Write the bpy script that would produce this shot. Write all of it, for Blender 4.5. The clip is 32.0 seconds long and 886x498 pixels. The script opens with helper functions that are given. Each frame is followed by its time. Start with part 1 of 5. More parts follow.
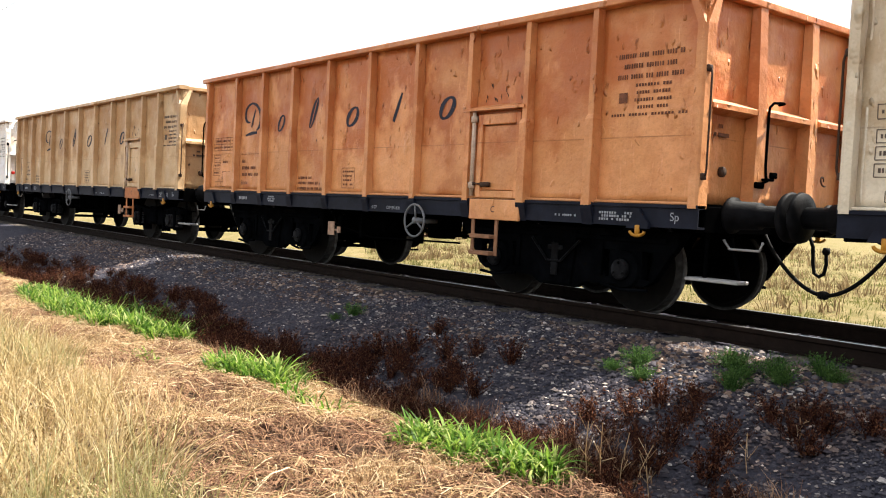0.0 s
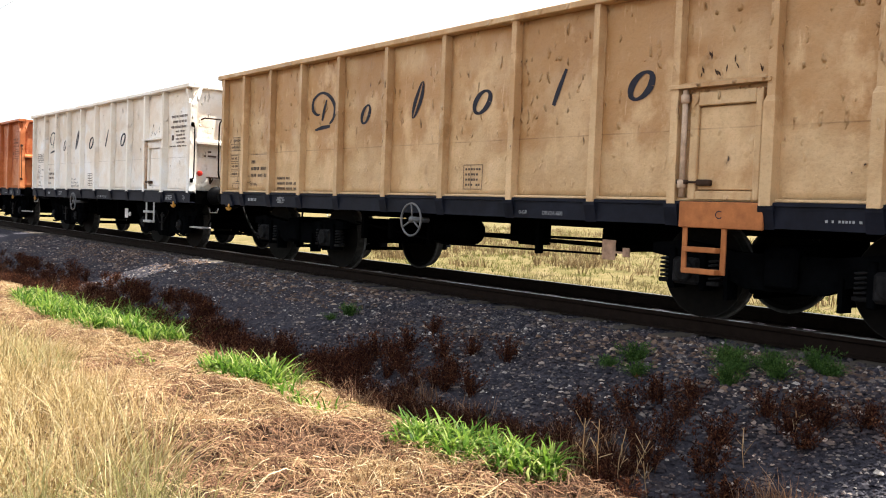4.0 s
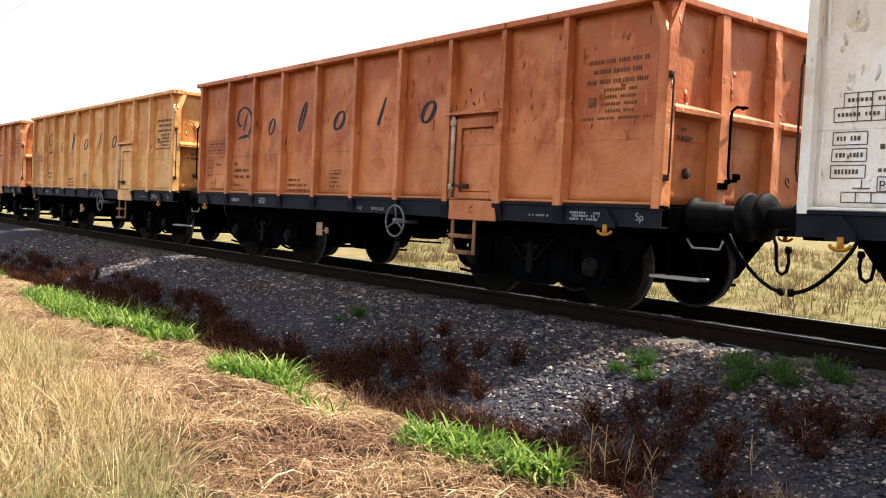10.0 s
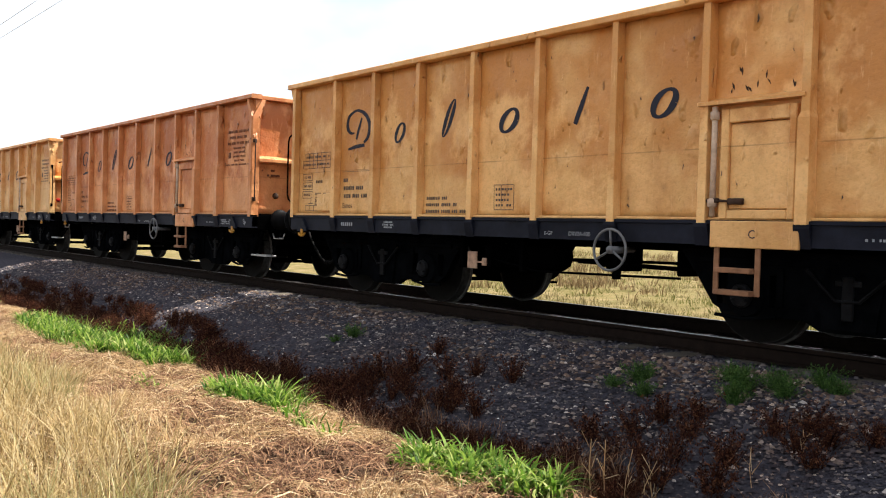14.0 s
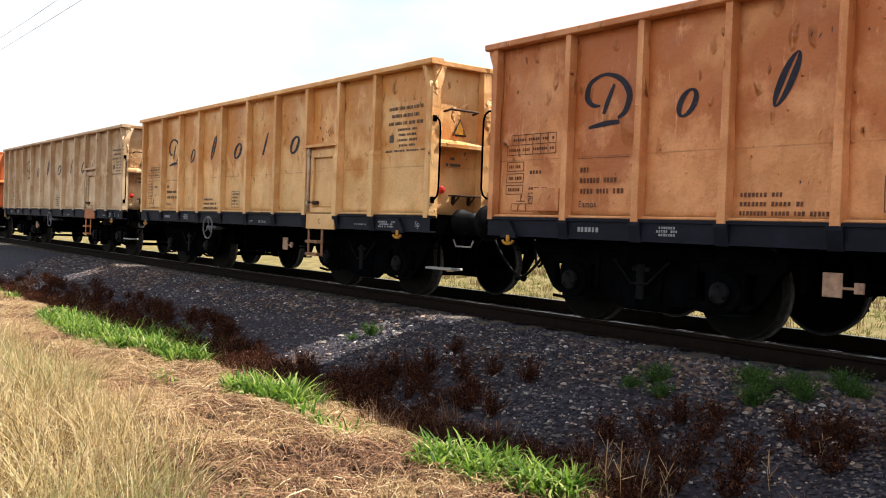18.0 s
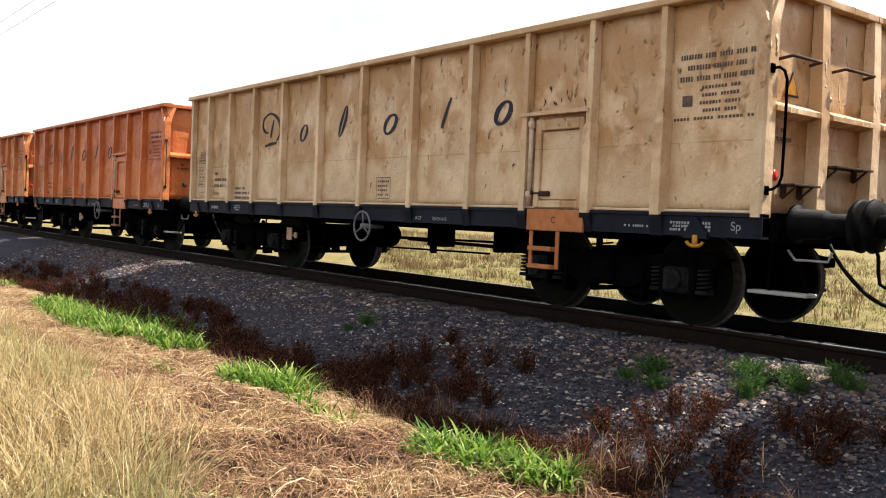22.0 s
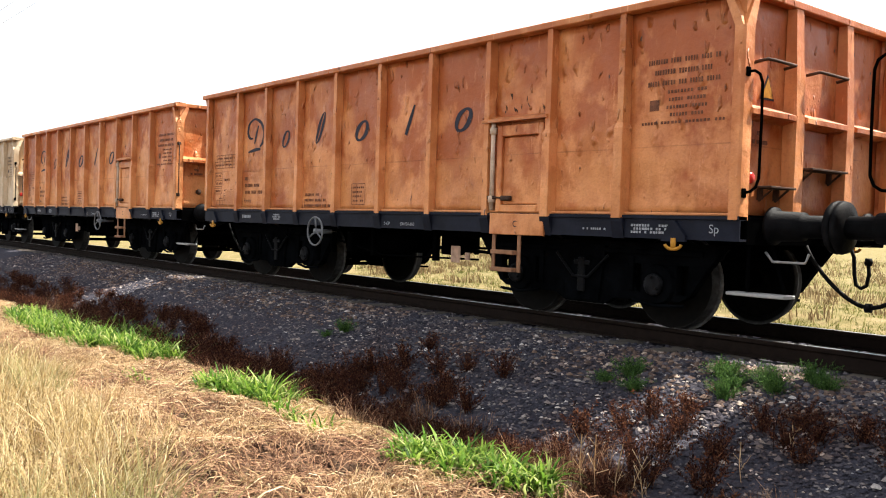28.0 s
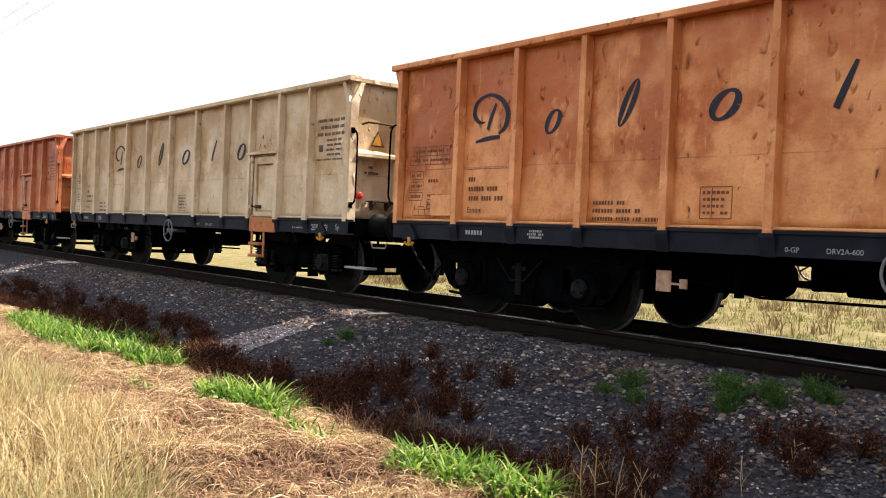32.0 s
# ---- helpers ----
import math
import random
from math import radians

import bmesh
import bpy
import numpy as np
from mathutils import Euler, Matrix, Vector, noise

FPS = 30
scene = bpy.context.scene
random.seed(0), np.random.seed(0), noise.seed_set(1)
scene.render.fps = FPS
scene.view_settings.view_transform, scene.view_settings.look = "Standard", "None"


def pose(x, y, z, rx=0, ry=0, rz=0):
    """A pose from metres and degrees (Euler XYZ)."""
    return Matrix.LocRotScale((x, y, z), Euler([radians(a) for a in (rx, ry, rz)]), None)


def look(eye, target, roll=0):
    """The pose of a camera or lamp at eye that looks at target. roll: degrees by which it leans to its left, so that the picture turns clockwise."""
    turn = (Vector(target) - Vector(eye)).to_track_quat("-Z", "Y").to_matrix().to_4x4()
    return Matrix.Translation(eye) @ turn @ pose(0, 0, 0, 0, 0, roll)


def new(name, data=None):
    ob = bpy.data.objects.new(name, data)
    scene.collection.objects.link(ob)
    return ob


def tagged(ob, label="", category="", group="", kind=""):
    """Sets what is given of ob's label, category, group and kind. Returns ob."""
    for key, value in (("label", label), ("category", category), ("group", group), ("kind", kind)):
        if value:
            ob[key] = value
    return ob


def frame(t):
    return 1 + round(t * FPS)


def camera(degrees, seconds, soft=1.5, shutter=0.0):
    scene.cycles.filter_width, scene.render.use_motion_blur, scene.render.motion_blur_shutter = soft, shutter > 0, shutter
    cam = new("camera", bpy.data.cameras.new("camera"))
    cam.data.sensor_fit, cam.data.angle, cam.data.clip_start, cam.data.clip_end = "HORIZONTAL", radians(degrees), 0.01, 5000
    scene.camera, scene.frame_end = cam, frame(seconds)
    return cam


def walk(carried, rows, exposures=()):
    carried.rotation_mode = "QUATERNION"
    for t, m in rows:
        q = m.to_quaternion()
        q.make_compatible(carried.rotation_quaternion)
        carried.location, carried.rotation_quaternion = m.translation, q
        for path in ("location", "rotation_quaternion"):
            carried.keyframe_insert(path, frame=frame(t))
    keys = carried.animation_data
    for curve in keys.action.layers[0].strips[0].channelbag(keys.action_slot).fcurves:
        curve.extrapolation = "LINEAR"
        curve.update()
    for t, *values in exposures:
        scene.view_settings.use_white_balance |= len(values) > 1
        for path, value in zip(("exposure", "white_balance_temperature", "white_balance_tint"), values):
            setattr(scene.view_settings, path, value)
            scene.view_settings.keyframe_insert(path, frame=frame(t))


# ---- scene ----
# camera: stands on the grass bank beside the track, held by hand
TURNS = [(0, 51.40, -2.51, -2.84), (0.5, 51.46, -2.57, -2.83), (1, 51.51, -2.61, -2.78), (1.5, 51.49, -2.68, -2.74), (2, 51.35, -2.56, -2.73), (2.5, 51.17, -2.30, -2.63), (3, 51.17, -2.34, -2.68), (3.5, 50.74, -2.42, -2.60), (4, 51.03, -2.58, -2.12), (4.5, 51.43, -2.59, -1.99), (6.5, 51.65, -2.56, -2.24), (7, 51.81, -2.77, -2.17), (7.5, 51.75, -2.74, -2.20), (8, 51.84, -2.58, -2.41), (8.5, 51.77, -2.78, -2.53), (9, 51.82, -2.90, -2.56), (9.5, 51.70, -2.69, -2.80), (10, 51.65, -2.40, -2.73), (10.5, 51.80, -2.20, -2.71), (11, 51.29, -2.19, -2.50), (11.5, 51.31, -2.10, -2.30), (12, 51.79, -1.79, -2.23), (12.5, 51.45, -1.60, -2.06), (13, 51.35, -1.53, -1.96), (13.5, 51.26, -1.47, -1.77), (14, 51.26, -1.25, -1.68), (14.5, 51.55, -0.91, -1.50), (16.5, 52.29, -1.09, -1.90), (17, 52.33, -1.23, -2.06), (17.5, 52.39, -1.34, -1.99), (18, 52.39, -1.35, -2.06), (18.5, 52.29, -1.59, -2.00), (19, 52.10, -1.66, -2.02), (19.5, 52.06, -1.70, -1.87), (20, 52.07, -1.63, -1.82), (20.5, 51.98, -1.67, -1.89), (21, 52.51, -1.87, -2.00), (21.5, 52.41, -1.96, -2.27), (22, 52.19, -1.95, -2.40), (22.5, 52.03, -1.77, -2.17), (23, 52.20, -1.57, -2.23), (23.5, 52.09, -1.71, -2.18), (24, 51.84, -1.64, -2.20), (24.5, 51.69, -1.47, -2.21), (26.5, 49.58, -1.46, -2.18), (27, 49.56, -1.45, -2.17), (27.5, 50.27, -1.61, -1.87), (28, 50.72, -1.55, -1.83), (28.5, 50.62, -1.71, -1.85), (29, 50.31, -1.68, -2.02), (29.5, 50.73, -1.70, -2.11), (30, 50.77, -1.61, -2.20), (30.5, 50.72, -1.41, -2.42), (31, 50.95, -1.44, -2.35), (31.5, 50.83, -1.21, -2.36), (32, 50.90, -0.94, -2.47)]
EYE = (0.0, -8.134, 0.949)
cam = camera(52.75, 32.0, soft=1.1)
walk(cam, [(t, pose(*EYE, 90 + pitch, roll, yaw)) for t, yaw, pitch, roll in TURNS], exposures=[(0, 1.83), (3, 1.83), (6.5, 1.48), (7.2, 1.42), (8, 1.22), (9, 1.38), (10, 1.63), (11, 1.83), (12.2, 1.73), (14, 1.48), (17, 1.38), (19, 1.48), (23, 1.53), (24.5, 1.63), (27, 1.83), (30, 1.88), (32, 1.70)])

# ---- world and sun ----
SUN_WAY = Vector((-0.29, -1.0, -1.48))
world = bpy.data.worlds.new("sky")
scene.world = world
world.use_nodes = True
wn = world.node_tree.nodes
sky = wn.new("ShaderNodeTexSky")
sky.sky_type = "NISHITA"
sky.sun_disc = False
sun_from = -SUN_WAY.normalized()
sky.sun_elevation = math.asin(sun_from.z)
sky.sun_rotation = math.atan2(sun_from.x, sun_from.y)
sky.air_density, sky.dust_density, sky.ozone_density = 1.0, 2.0, 1.0
# thin bright cloud over a pale blue sky
wt = world.node_tree
gain = wn.new("ShaderNodeVectorMath")
gain.operation = "SCALE"
gain.inputs["Scale"].default_value = 0.085
wt.links.new(sky.outputs[0], gain.inputs[0])
wc = wn.new("ShaderNodeTexCoord")
wm = wn.new("ShaderNodeMapping")
wm.inputs["Scale"].default_value = (1.0, 1.0, 2.2)
wt.links.new(wc.outputs["Generated"], wm.inputs[0])
cloud = wn.new("ShaderNodeTexNoise")
cloud.inputs["Scale"].default_value, cloud.inputs["Detail"].default_value = 2.6, 6
wt.links.new(wm.outputs[0], cloud.inputs["Vector"])
cover = wn.new("ShaderNodeMapRange")
cover.inputs[1].default_value, cover.inputs[2].default_value, cover.inputs[3].default_value, cover.inputs[4].default_value = 0.38, 0.62, 0.35, 0.97
wt.links.new(cloud.outputs["Fac"], cover.inputs[0])
veil = wn.new("ShaderNodeMix")
veil.data_type = "RGBA"
wt.links.new(cover.outputs[0], veil.inputs[0])
wt.links.new(gain.outputs[0], veil.inputs[6])
veil.inputs[7].default_value = (0.50, 0.515, 0.53, 1)
wt.links.new(veil.outputs[2], wn["Background"].inputs[0])
wn["Background"].inputs[1].default_value = 1.0
sun = new("sun", bpy.data.lights.new("sun", "SUN"))
sun.data.energy, sun.data.angle, sun.data.color = 5.0, radians(0.6), (1.0, 0.95, 0.86)
sun.matrix_world = look((0, 0, 30), Vector((0, 0, 30)) + SUN_WAY)


# ---- materials ----
def material(name, rough=0.7, metal=0.0, gloss=0.2):
    m = bpy.data.materials.new(name)
    m.use_nodes = True
    b = m.node_tree.nodes["Principled BSDF"]
    b.inputs["Roughness"].default_value, b.inputs["Metallic"].default_value = rough, metal
    b.inputs["Specular IOR Level"].default_value = gloss
    return m, m.node_tree, b


def node(tree, kind, **values):
    n = tree.nodes.new(kind)
    for key, value in values.items():
        n.inputs[key].default_value = value
    return n


def coords(tree, scale=(1, 1, 1), offset=(0, 0, 0), source="Object"):
    tc = tree.nodes.new("ShaderNodeTexCoord")
    mp = tree.nodes.new("ShaderNodeMapping")
    mp.inputs["Scale"].default_value, mp.inputs["Location"].default_value = scale, offset
    tree.links.new(tc.outputs[source], mp.inputs[0])
    return mp.outputs[0]


def noise_of(tree, vec, scale, detail=4, rough=0.6):
    n = node(tree, "ShaderNodeTexNoise", Scale=scale, Detail=detail, Roughness=rough)
    tree.links.new(vec, n.inputs["Vector"])
    return n.outputs["Fac"]


def ramp(tree, fac, stops):
    r = tree.nodes.new("ShaderNodeValToRGB")
    el = r.color_ramp.elements
    while len(el) < len(stops):
        el.new(0.5)
    for e, (p, c) in zip(el, stops):
        e.position, e.color = p, (*c, 1) if len(c) == 3 else c
    tree.links.new(fac, r.inputs[0])
    return r.outputs[0]


def grey(v):
    return (v, v, v)


def mix(tree, fac, a, b, mode="MIX"):
    n = tree.nodes.new("ShaderNodeMix")
    n.data_type, n.blend_type = "RGBA", mode
    for sock, val in ((n.inputs[0], fac), (n.inputs[6], a), (n.inputs[7], b)):
        if isinstance(val, (int, float)):
            sock.default_value = val
        elif isinstance(val, tuple):
            sock.default_value = (*val, 1)
        else:
            tree.links.new(val, sock)
    return n.outputs[2]


def bump(tree, b, height, strength=0.3, distance=0.01):
    n = node(tree, "ShaderNodeBump", Strength=strength, Distance=distance)
    tree.links.new(height, n.inputs["Height"])
    tree.links.new(n.outputs[0], b.inputs["Normal"])


def plain(name, color, rough=0.6, metal=0.0, vary=0.25, scale=9.0, relief=0.15, gloss=0.2):
    m, tree, b = material(name, rough, metal, gloss)
    v = coords(tree)
    f = noise_of(tree, v, scale)
    f2 = noise_of(tree, v, scale * 6)
    c = ramp(tree, f, [(0.3, tuple(k * (1 - vary) for k in color)), (0.7, tuple(min(1, k * (1 + vary)) for k in color))])
    c = mix(tree, 0.35, c, ramp(tree, f2, [(0.3, tuple(k * 0.6 for k in color)), (0.75, color)]))
    tree.links.new(c, b.inputs["Base Color"])
    bump(tree, b, f2, relief)
    return m


def wagon_paint(name, light, rust, wear, chips, seed, seam=0.0):
    """Old paint: rust-tinted clouds over the upper plates, paler and smoother below the seam, runs, dents and chips."""
    m, tree, b = material(name, 0.5, 0, 0.4)
    off = (seed * 7.3, seed * 3.1, seed * 5.7)
    v = coords(tree, (1, 1, 1), off)
    streak = coords(tree, (7, 7, 0.5), off)
    sep = tree.nodes.new("ShaderNodeSeparateXYZ")
    tree.links.new(coords(tree), sep.inputs[0])

    def rise(lo, hi, out0=0.0, out1=1.0):
        r = node(tree, "ShaderNodeMapRange")
        tree.links.new(sep.outputs[2], r.inputs[0])
        r.inputs[1].default_value, r.inputs[2].default_value, r.inputs[3].default_value, r.inputs[4].default_value = lo, hi, out0, out1
        return r.outputs[0]

    def plus(a, k, c):
        q = tree.nodes.new("ShaderNodeMath")
        q.operation = "MULTIPLY_ADD"
        tree.links.new(a, q.inputs[0])
        q.inputs[1].default_value = k
        tree.links.new(c, q.inputs[2])
        return q.outputs[0]
    big = noise_of(tree, v, 1.35, 3, 0.5)
    mid = noise_of(tree, v, 4.2, 5, 0.6)
    runs = noise_of(tree, streak, 1.4, 5, 0.7)
    fine = noise_of(tree, v, 38, 4)
    total = plus(mid, 0.28, plus(big, 1.5, rise(1.45, 2.0, -0.24, 0.04)))
    lo = 0.90 - 0.16 * wear
    cloud_fac = ramp(tree, total, [(lo - 0.15, grey(0)), (lo + 0.0, grey(0.55)), (lo + 0.14, grey(1))])
    c = mix(tree, cloud_fac, light, rust)
    c = mix(tree, ramp(tree, runs, [(0.56, grey(0)), (0.74, grey(0.06 + 0.35 * wear))]), c, tuple(k * 0.75 for k in rust))
    grime = ramp(tree, noise_of(tree, coords(tree, (1, 1, 0.7), (off[2], off[1], off[0])), 2.3, 5, 0.68), [(0.44, grey(0)), (0.60, grey(0.05 + 0.4 * wear)), (0.76, grey(0.12 + 0.7 * wear))])
    c = mix(tree, grime, c, tuple(k * q for k, q in zip(rust, (0.84, 0.72, 0.60))))
    # bleached scuffs and painted-in sheen, many round the middle of the plates
    scuff_sheen = plus(noise_of(tree, coords(tree, (1.3, 1.3, 1), (off[0], off[2], off[1])), 1.7, 5, 0.6), 1.0, rise(2.75, 1.95, -0.06, 0.05))
    c = mix(tree, ramp(tree, scuff_sheen, [(0.53, grey(0)), (0.61, grey(0.5)), (0.72, grey(0.85))]), c, tuple(min(0.85, k * 1.16 + 0.02) for k in light))
    pale = ramp(tree, noise_of(tree, coords(tree, (9, 9, 1.1), (off[1], off[0], off[2])), 1.7, 4, 0.75), [(0.61, grey(0)), (0.71, grey(0.6))])
    c = mix(tree, pale, c, tuple(min(0.85, k * 1.15 + 0.06) for k in light))
    c = mix(tree, ramp(tree, fine, [(0.30, grey(0.20)), (0.50, grey(0))]), c, tuple(k * 0.5 for k in rust))
    if seam:
        line = ramp(tree, rise(1.70, 1.78), [(0.38, grey(0)), (0.43, grey(seam)), (0.53, grey(seam)), (0.58, grey(0))])
        gaps = ramp(tree, noise_of(tree, v, 3.1, 3, 0.6), [(0.38, grey(0.15)), (0.6, grey(1))])
        c = mix(tree, mix(tree, 1.0, line, gaps, "MULTIPLY"), c, tuple(k * 0.4 for k in rust))
    # dents beaten from inside above the seam: soft rings of relief, some chipped to bare metal
    relief = mix(tree, 0.6, noise_of(tree, v, 3.4, 3, 0.5), grey(0.45))
    beaten = rise(1.6, 1.95, 0.25, 1.0)
    for scale, far, seed2, lean in ((2.1, 0.036, 0.0, 14), (4.2, 0.055, 4.0, 28), (8.5, 0.062, 9.0, -18)):
        tilt = coords(tree, (1.5, 1.5, 0.62), (off[0] + seed2, off[1], off[2]))
        tilt.node.inputs["Rotation"].default_value = (0, radians(lean), 0)
        vor = node(tree, "ShaderNodeTexVoronoi", Scale=scale)
        tree.links.new(mix(tree, 0.16, tilt, node_color(tree, v, 6)), vor.inputs["Vector"])
        pick = tree.nodes.new("ShaderNodeSeparateColor")
        tree.links.new(vor.outputs["Color"], pick.inputs[0])
        knock = ramp(tree, vor.outputs["Distance"], [(far * 0.85, grey(1)), (far + 0.015, grey(0))])
        halo = ramp(tree, vor.outputs["Distance"], [(far, grey(0.5)), (far + 0.11, grey(0))])
        bulge = ramp(tree, vor.outputs["Distance"], [(0.03, grey(1)), (0.10, grey(0.7)), (0.24, grey(0))])
        sel = ramp(tree, pick.outputs[0], [(0.965 - 0.5 * chips, grey(0)), (0.985 - 0.5 * chips, grey(1))])
        hit_mark = mix(tree, 1.0, halo, sel, "MULTIPLY")
        c = mix(tree, hit_mark, c, tuple(k * 0.6 for k in rust))
        some = mix(tree, 1.0, bulge, mix(tree, 1.0, ramp(tree, pick.outputs[1], [(0.62 - 0.3 * chips, grey(0)), (0.70 - 0.3 * chips, grey(0.9))]), beaten, "MULTIPLY"), "MULTIPLY")
        relief = mix(tree, some, relief, grey(1.0))
        # dent shading darkened into the paint colour, on top of the relief
        c = mix(tree, mix(tree, 1.0, some, grey(0.35), "MULTIPLY"), c, tuple(k * 0.78 for k in rust))
        c = mix(tree, mix(tree, 1.0, knock, sel, "MULTIPLY"), c, (0.045, 0.022, 0.014))
    each = tree.nodes.new("ShaderNodeObjectInfo")
    c = mix(tree, 1.0, c, ramp(tree, each.outputs["Random"], [(0.0, (0.92, 0.89, 0.86)), (0.5, grey(1.0)), (1.0, (1.08, 1.08, 1.09))]), "MULTIPLY")
    tree.links.new(c, b.inputs["Base Color"])
    tree.links.new(ramp(tree, mid, [(0.3, grey(0.36)), (0.7, grey(0.66))]), b.inputs["Roughness"])
    bump(tree, b, mix(tree, 0.05, relief, fine), 0.9, 0.085)
    return m


def node_color(tree, vec, scale):
    n = node(tree, "ShaderNodeTexNoise", Scale=scale, Detail=2)
    tree.links.new(vec, n.inputs["Vector"])
    return n.outputs["Color"]


BLUE = plain("navy_underframe_paint", (0.0100, 0.0115, 0.0195), 0.6, 0, 0.5, 4, 0.2, 0.10)
# two near-blacks, darker than soot: shade under the wagons is coloured in
BLACK = plain("shaded_sooty_black_steel", (0.0013, 0.0013, 0.0014), 0.85, 0.0, 0.4, 8, 0.3, 0.0)
FRAME = plain("shaded_black_bogie_frame", (0.0024, 0.0027, 0.0032), 0.8, 0, 0.9, 4, 0.4, 0.0)
# paler grey carries the highlights of springs and axle boxes in the colour
DUST_HIGHLIGHT = plain("dusty_highlight_steel", (0.014, 0.0138, 0.0148), 0.7, 0.0, 0.9, 9, 0.3, 0.04)
CASING = plain("worn_black_buffer_steel", (0.0060, 0.0060, 0.0066), 0.6, 0.0, 0.9, 7, 0.3, 0.04)


def wheel_steel():
    """Sooty wheel disc with a worn, paler rim."""
    m, tree, b = material("wheel_steel", 0.6, 0.0, 0.02)
    v = coords(tree, (1, 0, 1))
    dist = tree.nodes.new("ShaderNodeVectorMath")
    dist.operation = "LENGTH"
    tree.links.new(v, dist.inputs[0])
    c = ramp(tree, dist.outputs["Value"], [(0.0, (0.0022, 0.0022, 0.0023)), (0.445, (0.0032, 0.0031, 0.003)), (0.462, (0.07, 0.068, 0.066)), (0.5, (0.17, 0.165, 0.16))])
    c = mix(tree, ramp(tree, noise_of(tree, coords(tree), 14), [(0.4, grey(0.6)), (0.7, grey(0))]), c, (0.008, 0.007, 0.006))
    tree.links.new(c, b.inputs["Base Color"])
    return m


TREAD = wheel_steel()
RAILRUST = plain("rusty_rail_steel", (0.013, 0.0085, 0.0065), 0.85, 0.0, 0.4, 10, 0.4, 0.05)
RAILTOP = plain("polished_rail_head", (0.20, 0.19, 0.185), 0.4, 0.9, 0.15, 20, 0.05)
INK = plain("dark_blue_black_lettering", (0.018, 0.018, 0.03), 0.6, 0, 0.5, 14, 0.05)
FADED = plain("faded_brown_lettering", (0.15, 0.058, 0.030), 0.7, 0, 0.6, 18, 0.05)
SMALLINK = plain("worn_stencil_ink", (0.11, 0.08, 0.062), 0.65, 0, 0.5, 20, 0.05)
CHALK = plain("white_stencil_paint", (0.30, 0.31, 0.33), 0.7, 0, 0.3, 15, 0.05)
YELLOW = plain("ochre_yellow_paint", (0.42, 0.19, 0.02), 0.5, 0, 0.3, 15)
GREYSTEEL = plain("pale_grey_steel", (0.33, 0.32, 0.31), 0.5, 0.4, 0.25, 15)
WORNSTEEL = plain("worn_dark_grey_steel", (0.15, 0.15, 0.155), 0.55, 0.2, 0.3, 15)
# aluminium grey, its bluish paleness painted in for the glare of the sky
ALUMINIUM = plain("glare_paled_aluminium_wire", (0.42, 0.46, 0.50), 0.5, 0.2, 0.1, 8, 0.0)
RED = plain("red_lamp_lens", (0.45, 0.03, 0.02), 0.3, 0, 0.2, 15)
RUSTDARK = plain("dark_rusty_steel", (0.055, 0.032, 0.022), 0.8, 0, 0.5, 12, 0.3, 0.1)
RUBBER = plain("black_rubber_hose", (0.005, 0.005, 0.005), 0.7, 0, 0.3, 20, 0.1, 0.08)
SLEEPER = plain("weathered_sleeper", (0.09, 0.075, 0.06), 0.9, 0, 0.4, 6, 0.5)
WHITEBOARD = plain("white_plate", (0.7, 0.68, 0.66), 0.6, 0, 0.15, 10)
BROWNPLATE = plain("brown_stained_white_plate", (0.40, 0.25, 0.17), 0.7, 0, 0.5, 16)
HINGE = plain("pale_worn_hinge_paint", (0.54, 0.39, 0.28), 0.6, 0, 0.35, 12)


# ---- mesh tools ----
MESHES = {}


def box(bm, x0, x1, y0, y1, z0, z1, bevel=0.0):
    g = bmesh.ops.create_cube(bm, size=1.0)
    for v in g["verts"]:
        v.co = Vector((x0 + (v.co.x + 0.5) * (x1 - x0), y0 + (v.co.y + 0.5) * (y1 - y0), z0 + (v.co.z + 0.5) * (z1 - z0)))
    if bevel:
        edges = {e for v in g["verts"] for e in v.link_edges}
        bmesh.ops.bevel(bm, geom=list(edges), offset=bevel, segments=1, affect="EDGES")


def prism(bm, outline, axis, a, b):
    """A flat outline pushed from a to b along axis (0 x, 1 y, 2 z); outline in the other two axes' order."""
    def at(p, k):
        q = list(p)
        q.insert(axis, k)
        return Vector(q)
    lo = [bm.verts.new(at(p, a)) for p in outline]
    hi = [bm.verts.new(at(p, b)) for p in outline]
    bm.faces.new(lo)
    bm.faces.new(hi[::-1])
    n = len(lo)
    for i in range(n):
        bm.faces.new((lo[i], hi[i], hi[(i + 1) % n], lo[(i + 1) % n]))
    bmesh.ops.recalc_face_normals(bm, faces=bm.faces[:])


def rod(bm, points, r, seg=8, closed=False):
    """A round bar along points."""
    pts = [Vector(p) for p in points]
    n = len(pts)
    rings = []
    last = None
    for i, p in enumerate(pts):
        a = pts[(i - 1) % n] if closed or i else p
        c = pts[(i + 1) % n] if closed or i < n - 1 else p
        d = (c - a).normalized()
        side = last if last else (d.cross(Vector((0, 0, 1))) if abs(d.z) < 0.9 else d.cross(Vector((0, 1, 0))))
        side = (side - d * side.dot(d)).normalized()
        last = side
        up = d.cross(side)
        rings.append([bm.verts.new(p + (side * math.cos(k) + up * math.sin(k)) * r) for k in (2 * math.pi * j / seg for j in range(seg))])
    for i in range(n if closed else n - 1):
        A, B = rings[i], rings[(i + 1) % n]
        for j in range(seg):
            bm.faces.new((A[j], A[(j + 1) % seg], B[(j + 1) % seg], B[j]))
    if not closed:
        bm.faces.new(rings[0][::-1])
        bm.faces.new(rings[-1])


